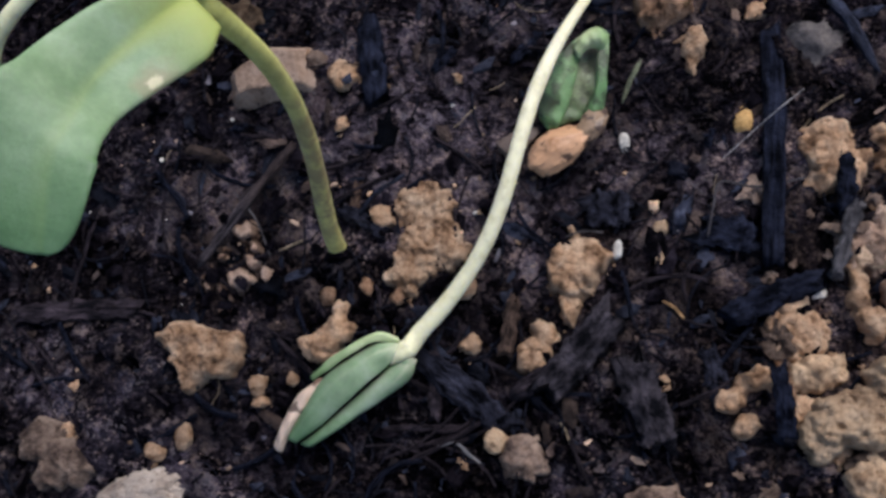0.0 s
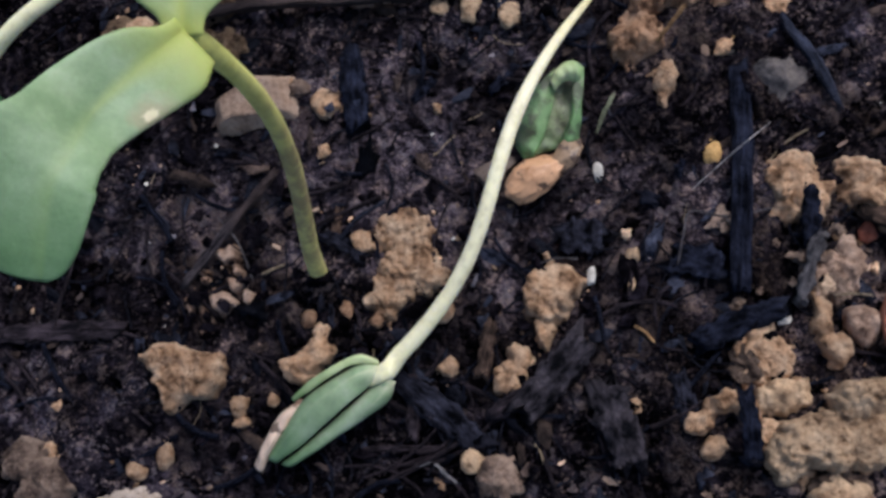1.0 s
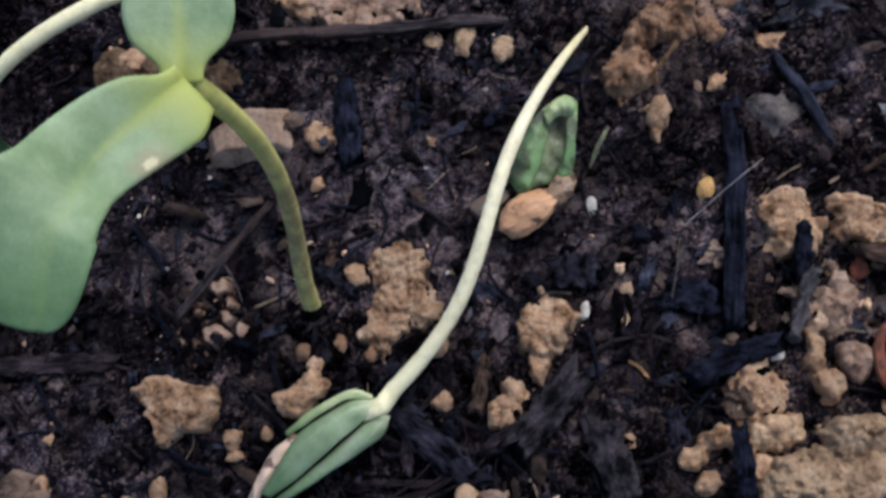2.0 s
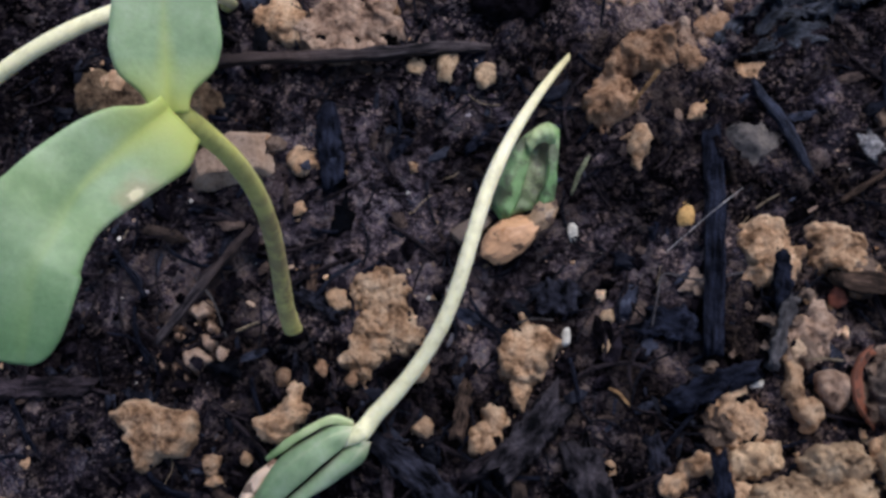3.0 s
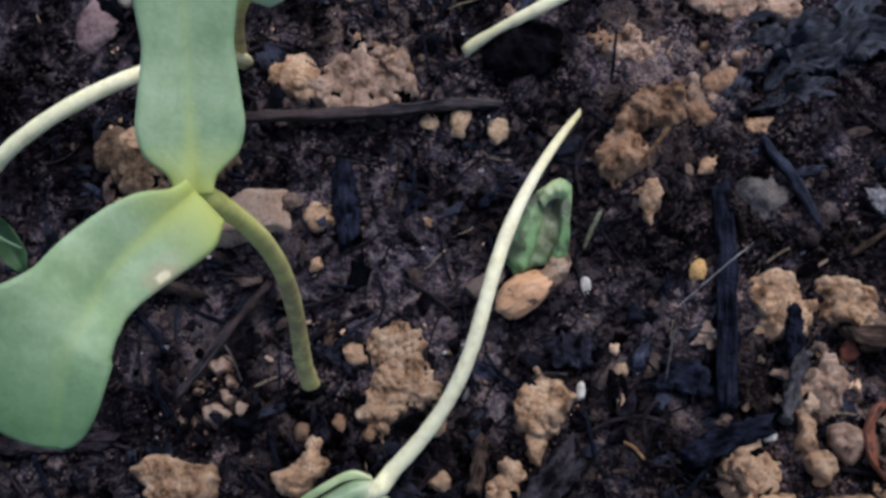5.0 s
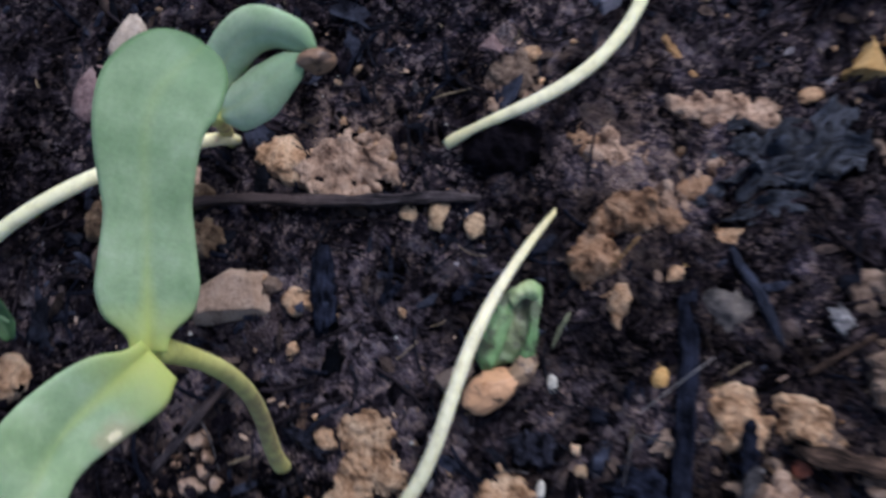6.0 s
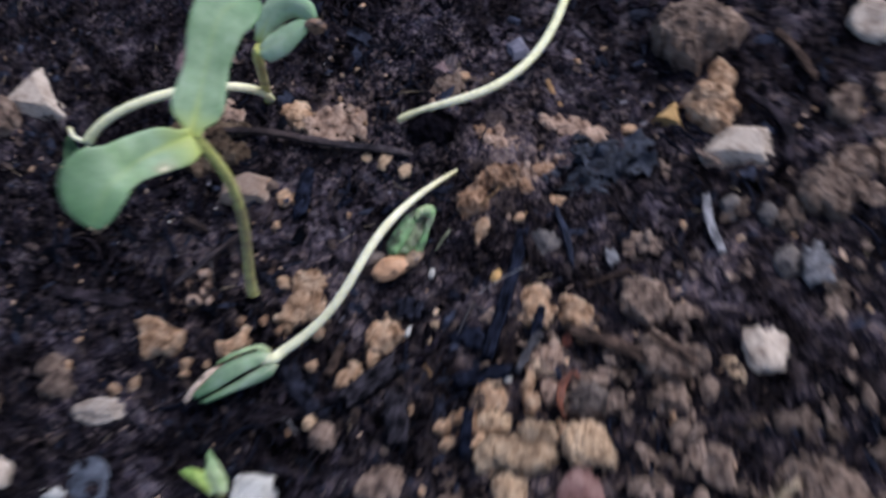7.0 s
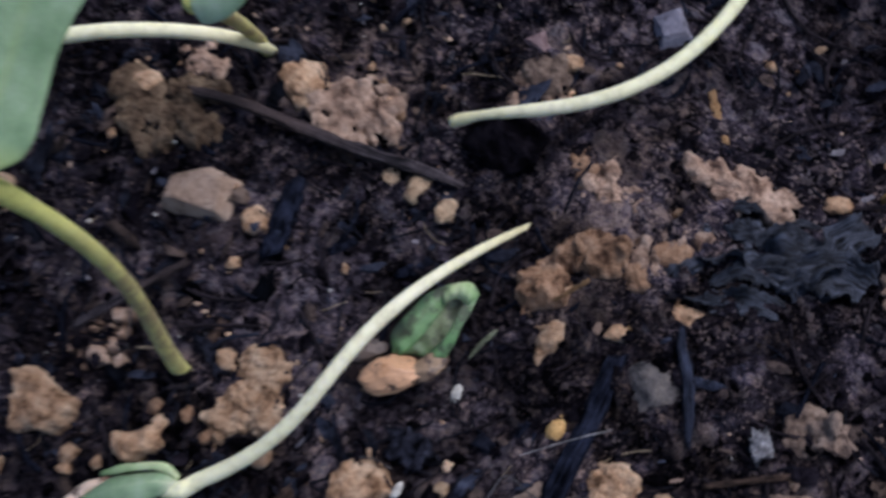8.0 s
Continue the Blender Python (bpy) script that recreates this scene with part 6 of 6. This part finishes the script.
lump("pebble", 7.56, -0.56, 0.42, 0.39, clay_dark, "blunt grey tan pebble among clods", turn=12, crumbly=0.28, facets=12, category="pebble", group="pebbles")
lump("pebble", 7.23, -1.51, 0.41, 0.41, clay_dark, "blunt grey tan pebble among clods", turn=13, crumbly=0.28, facets=12, category="pebble", group="pebbles")
lump("pebble", 8.14, -1.67, 0.39, 0.64, clay_dark, "blunt grey tan pebble among clods", turn=13, crumbly=0.28, facets=12, category="pebble", group="pebbles")
lump("pebble", 8.29, -0.89, 0.53, 0.66, clay_dark, "blunt grey tan pebble among clods", turn=13, crumbly=0.28, facets=12, category="pebble", group="pebbles")
lump("pebble", 7.79, -2.08, 0.53, 0.4, clay_dark, "blunt grey tan pebble among clods", turn=13, crumbly=0.28, facets=12, category="pebble", group="pebbles")
lump("pebble", 8.74, -1.77, 0.43, 0.54, clay_dark, "blunt grey tan pebble among clods", turn=13, crumbly=0.28, facets=12, category="pebble", group="pebbles")
lump("pebble", 7.85, 0.26, 0.31, 0.4, clay_dark, "blunt grey tan pebble among clods", turn=12, crumbly=0.28, facets=12, category="pebble", group="pebbles")
lump("pebble", 9.08, 0.07, 0.44, 0.35, clay_dark, "blunt grey tan pebble among clods", turn=12, crumbly=0.28, facets=12, category="pebble", group="pebbles")
lump("pebble", 10.14, 0.75, 0.23, 0.35, clay_dark, "blunt grey tan pebble among clods", turn=12, crumbly=0.28, facets=12, category="pebble", group="pebbles")
lump("pebble", 9.78, 1.17, 0.27, 0.6, clay_dark, "blunt grey tan pebble among clods", turn=12, crumbly=0.28, facets=12, category="pebble", group="pebbles")
lump("stone", 1.27, -3.4, 0.8, 0.92, stone_white, "smooth blunt white stone in black soil", turn=8, crumbly=0.3, h=0.55, level=5, sides=((0, 0.85), (50, 1.1), (92, 0.8), (140, 1.05), (180, 0.8), (268, 0.9)), category="stone", group="stones")
lump("stone_chip", -1.62, -3.96, 0.78, 0.77, slate, "flat slate grey stone slab", turn=14, facets=9, crumbly=0.2, h=0.16, category="stone chip", group="stone chips")
lump("stone_chip", -2.06, -4.24, 0.52, 0.27, stone_white, "small white stone chip on soil", turn=14, facets=9, crumbly=0.3, h=0.12, category="stone chip", group="stone chips")
lump("stone", -1.92, -2.73, 0.99, 0.43, stone_grey, "long pale knobbly stone on soil", turn=14, crumbly=0.9, category="stone", group="stones")
lump("soil_clod", -2.79, -2.52, 0.65, 0.55, clay_dark, "reddish brown clod on dark soil", turn=13, crumbly=0.9, blocky=True)
lump("soil_clod", 3.3, -2.57, 0.87, 0.58, clay_dark, "crumbly pale brown clay patch", turn=13, crumbly=1.5, facets=4, blocky=True)
lump("pebble", -3.21, -4.28, 0.54, 0.63, stone_grey, "pale grey tan pebble", turn=13, crumbly=0.7, category="pebble", group="pebbles")
lump("stone_chip", -5.85, 0.13, 0.74, 0.34, stone_lilac, "flat pale grey stone flake", turn=11, crumbly=0.4, h=0.15, facets=10, category="stone chip", group="stone chips")
lump("stone_chip", -6.53, 0.38, 1.37, 0.5, stone_lilac, "flat pale grey stone flake", turn=6, crumbly=0.4, h=0.15, facets=10, category="stone chip", group="stone chips")
lump("soil_clod", -3.53, 0.61, 0.48, 0.51, clay, "tan clod under a leaf", turn=11, crumbly=0.9, blocky=True)
lump("stone", -3.09, 4.2, 0.6, 0.78, stone_pink, "flat pinkish purple stone on soil", turn=-1, crumbly=0.3, h=0.25, facets=9, category="stone", group="stones")
lump("stone", -7.19, 1.55, 0.64, 0.79, stone_white, "yellowish white stone on soil", turn=5, crumbly=0.5, facets=10, category="stone", group="stones")
lump("soil_clod", -5.44, -1.18, 0.95, 0.82, clay_dark, "brown grey clod on the soil", turn=7, crumbly=1.0, blocky=True)
lump("soil_clod", -4.45, -3.27, 0.68, 0.64, clay_dark, "crumbly brown clod on dark soil", turn=8, crumbly=1.2, blocky=True)
lump("soil_clod", -4.06, -3.2, 0.68, 0.67, clay_dark, "crumbly brown clod on dark soil", turn=13, crumbly=1.2, blocky=True)
lump("soil_clod", -5.4, 6.0, 1.33, 0.74, clay, "broad tan clay clod on soil", turn=3, crumbly=1.3, blocky=True)
lump("pebble", -2.71, 4.81, 0.49, 0.82, stone_grey, "upright grey tan pebble", turn=4, crumbly=0.5, category="pebble", group="pebbles")
lump("stone", -7.92, 3.45, 0.81, 0.86, stone_pink, "dull pinkish stone on soil", turn=4, crumbly=0.6, category="stone", group="stones")
lump("stone_chip", 1.86, 4.96, 0.6, 0.42, stone_pink, "thin triangular pink stone chip", turn=-15, crumbly=0.14, h=0.16, level=5, sides=((35, 0.42), (160, 0.4), (275, 0.45)), category="stone chip", group="stone chips")
lump("stone_chip", 3.13, 5.68, 0.45, 0.5, stone_lilac, "lilac grey slate chip standing in soil", turn=23, crumbly=0.15, h=0.2, level=5, sides=((20, 0.7), (110, 0.8), (200, 0.7), (285, 0.7)), category="stone chip", group="stone chips")


# ---- loose stuff ----
def scattered(name, count, low, high, material, label, seed, level=1, flat=0.7, long=1.0, box=(-10.2, 11.4, -6.2, 9.0), lift=0.55, sharp=False, near=None, shun=False):
    """Many small pieces in one mesh, each of its own shape, turn and size."""
    rng = np.random.RandomState(seed)
    d, f = ball(level)
    f = np.array(f)
    n = len(d)
    x, y = rng.uniform(box[0], box[1], count), rng.uniform(box[2], box[3], count)
    if near:
        host = np.array(near)[rng.randint(len(near), size=count)]
        a, q = rng.uniform(0, 6.28, count), rng.uniform(0.35, 1.0, count) ** 0.7
        x, y = host[:, 0] + np.cos(a) * q * (host[:, 2] * 0.6 + 0.12), host[:, 1] + np.sin(a) * q * (host[:, 3] * 0.6 + 0.12)
    size = low + (high - low) * rng.rand(count) ** 2.6
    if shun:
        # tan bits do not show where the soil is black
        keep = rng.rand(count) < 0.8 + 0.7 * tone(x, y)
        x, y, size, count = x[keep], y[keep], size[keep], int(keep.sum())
    verts, faces = np.empty((count, n, 3)), np.empty((count, len(f), 3), int)
    for k in range(count):
        if level > 1:
            wob = ((1.5 if sharp else 0.9) * octave(d, 1.3, seed + k % 97) + 0.5 * octave(d, 2.8, k % 89) + 0.25 * octave(d, 6.0, k % 83))[:, None]
        else:
            wob = 1.0 * (rng.rand(n, 1) - 0.5)
        q = d * (1 + wob) * size[k] * np.array([long * rng.uniform(0.8, 1.3), rng.uniform(0.7, 1.0), flat * rng.uniform(0.7, 1.2)])
        q = q @ np.array(Euler((rng.uniform(-0.5, 0.5), rng.uniform(-0.5, 0.5), rng.uniform(0, 6.28))).to_matrix()).T
        verts[k] = q + (x[k], y[k], rise(x[k], y[k]) + 0.05 + size[k] * lift)
        faces[k] = f + k * n
    ob = new(name, mesh_from(name, verts.reshape(-1, 3), faces.reshape(-1, 3).tolist(), material, None, level > 1 and not sharp))
    return tagged(ob, label, "soil", kind="stuff")


def fibres(name, count, low, high, thick, material, label, seed):
    """Thin bent root and straw bits strewn over the soil."""
    rng = np.random.RandomState(seed)
    verts, faces, uvs = [], [], []
    for k in range(count):
        x, y, a, ln = rng.uniform(-10.2, 11.4), rng.uniform(-6.2, 9.0), rng.uniform(0, 6.28), rng.uniform(low, high)
        bend, r = rng.uniform(-0.8, 0.8), thick * rng.uniform(0.5, 1.4)
        base = len(verts) * 1
        for i in range(5):
            s = i / 4 - 0.5
            px, py = x + ln * s * math.cos(a + bend * s), y + ln * s * math.sin(a + bend * s)
            pz = float(rise(px, py)) + 0.08 + rng.uniform(0, 0.05)
            for j in range(4):
                w = j * math.pi / 2
                verts.append((px - math.sin(a) * r * math.cos(w), py + math.cos(a) * r * math.cos(w), pz + r * math.sin(w)))
                uvs.append((i / 4, j / 4))
        for i in range(4):
            for j in range(4):
                q = (j + 1) % 4
                faces.append((base + i * 4 + j, base + i * 4 + q, base + i * 4 + 4 + q, base + i * 4 + 4 + j))
    ob = new(name, mesh_from(name, verts, faces, material, uvs))
    return tagged(ob, label, "soil", kind="stuff")


def islands(m, vary):
    """Gives each loose piece of a strewn mesh a shade of its own."""
    m = m.copy()
    nt = m.node_tree
    b = nt.nodes["Principled BSDF"]
    src = b.inputs["Base Color"].links[0].from_socket
    geo = nt.nodes.new("ShaderNodeNewGeometry")
    own = ramp(nt, geo.outputs["Random Per Island"], [(0.0, (1 - vary,) * 3), (1.0, (1 + vary,) * 3)])
    nt.links.new(mixed(nt, "MULTIPLY", 1.0, src, own), b.inputs["Base Color"])
    return m


grey_mineral = earthen("purple_grey_flake", (0.03, 0.027, 0.035), (0.1, 0.09, 0.105), (0.24, 0.22, 0.24), 300, 2600, 0.5, 0.5, 0.0, 0.2)
char_chip = earthen("charcoal", (0.003, 0.0034, 0.006), (0.01, 0.011, 0.017), (0.04, 0.044, 0.064), 300, 2600, 0.55, 0.5, 0.0, 0.02)
scattered("humus_crumbs", 2800, 0.015, 0.12, islands(humus, 0.8), "black humus crumbs strewn over the bed", 11, flat=0.5, long=1.3, lift=0.3)
scattered("charcoal_splinters", 2600, 0.015, 0.075, islands(char_chip, 0.8), "dark charred splinters strewn over the bed", 12, flat=0.4, long=2.4, lift=0.3)
scattered("charcoal_flakes", 420, 0.03, 0.12, islands(char_chip, 0.85), "blue black charred flakes strewn over the bed", 19, level=3, flat=0.4, long=1.5, lift=0.1)
scattered("charcoal_plates", 150, 0.07, 0.2, islands(char_chip, 0.9), "flat blue black charcoal plates lying in the soil", 41, level=2, flat=0.2, long=1.5, lift=0.12, sharp=True)
bark_crumb = earthen("bark_crumb", (0.02, 0.014, 0.012), (0.06, 0.042, 0.036), (0.15, 0.105, 0.085), 400, 2600, 0.8, 0.8, 0.0, 0.1)
scattered("bark_splinters", 600, 0.02, 0.09, islands(bark_crumb, 0.7), "brown bark crumbs strewn over the bed", 16, flat=0.35, long=2.4)
scattered("clay_crumbs", 700, 0.01, 0.07, islands(clay, 0.7), "tan clay crumbs strewn over the bed", 13, level=2, flat=0.6, shun=True)
scattered("tan_flakes", 1300, 0.008, 0.042, islands(stone_tan, 0.7), "tiny tan flakes strewn in the soil", 33, flat=0.35, long=1.6, lift=0.4, shun=True)
scattered("grey_flakes", 900, 0.008, 0.05, islands(grey_mineral, 0.7), "tiny purple grey flakes strewn in the soil", 34, flat=0.3, long=1.7, lift=0.4, shun=True)
scattered("fallen_crumbs", 800, 0.008, 0.055, islands(clay, 0.55), "tan crumbs fallen from the clods onto the soil", 31, level=2, flat=0.6, near=_spots, lift=0.3, shun=True)
scattered("dark_crumbs", 900, 0.015, 0.08, islands(humus, 0.8), "black crumbs strewn against the clods", 32, near=_spots, lift=1.2)
scattered("clay_crumbs_heap", 190, 0.03, 0.2, islands(clay_dark, 0.6), "tan clay crumbs heaped beside the clods", 17, level=3, sharp=True, box=(4.0, 10.5, -4.5, 0.6), lift=0.35)
scattered("pebble_crumbs", 130, 0.04, 0.2, islands(clay_dark, 0.6), "grey tan pebbles strewn at the edge of the bed", 18, level=3, sharp=True, box=(6.2, 11.2, -4.5, 4.5), lift=0.35)
scattered("mineral_grains", 240, 0.01, 0.03, stone_white, "tiny white mineral grains in the soil", 14, shun=True)
fibres("root_fibres", 1300, 0.2, 0.7, 0.012, char, "thin black root fibres on the soil", 21)
fibres("bark_fibres", 700, 0.3, 1.1, 0.022, bark_plum, "plum brown bark fibres matted into the soil", 23)
fibres("grey_fibres", 420, 0.3, 0.9, 0.024, char_grey, "slate grey wood fibres matted into the soil", 24)
fibres("pale_fibres", 90, 0.12, 0.5, 0.008, dry_straw, "thin pale straw fibres on the soil", 22)
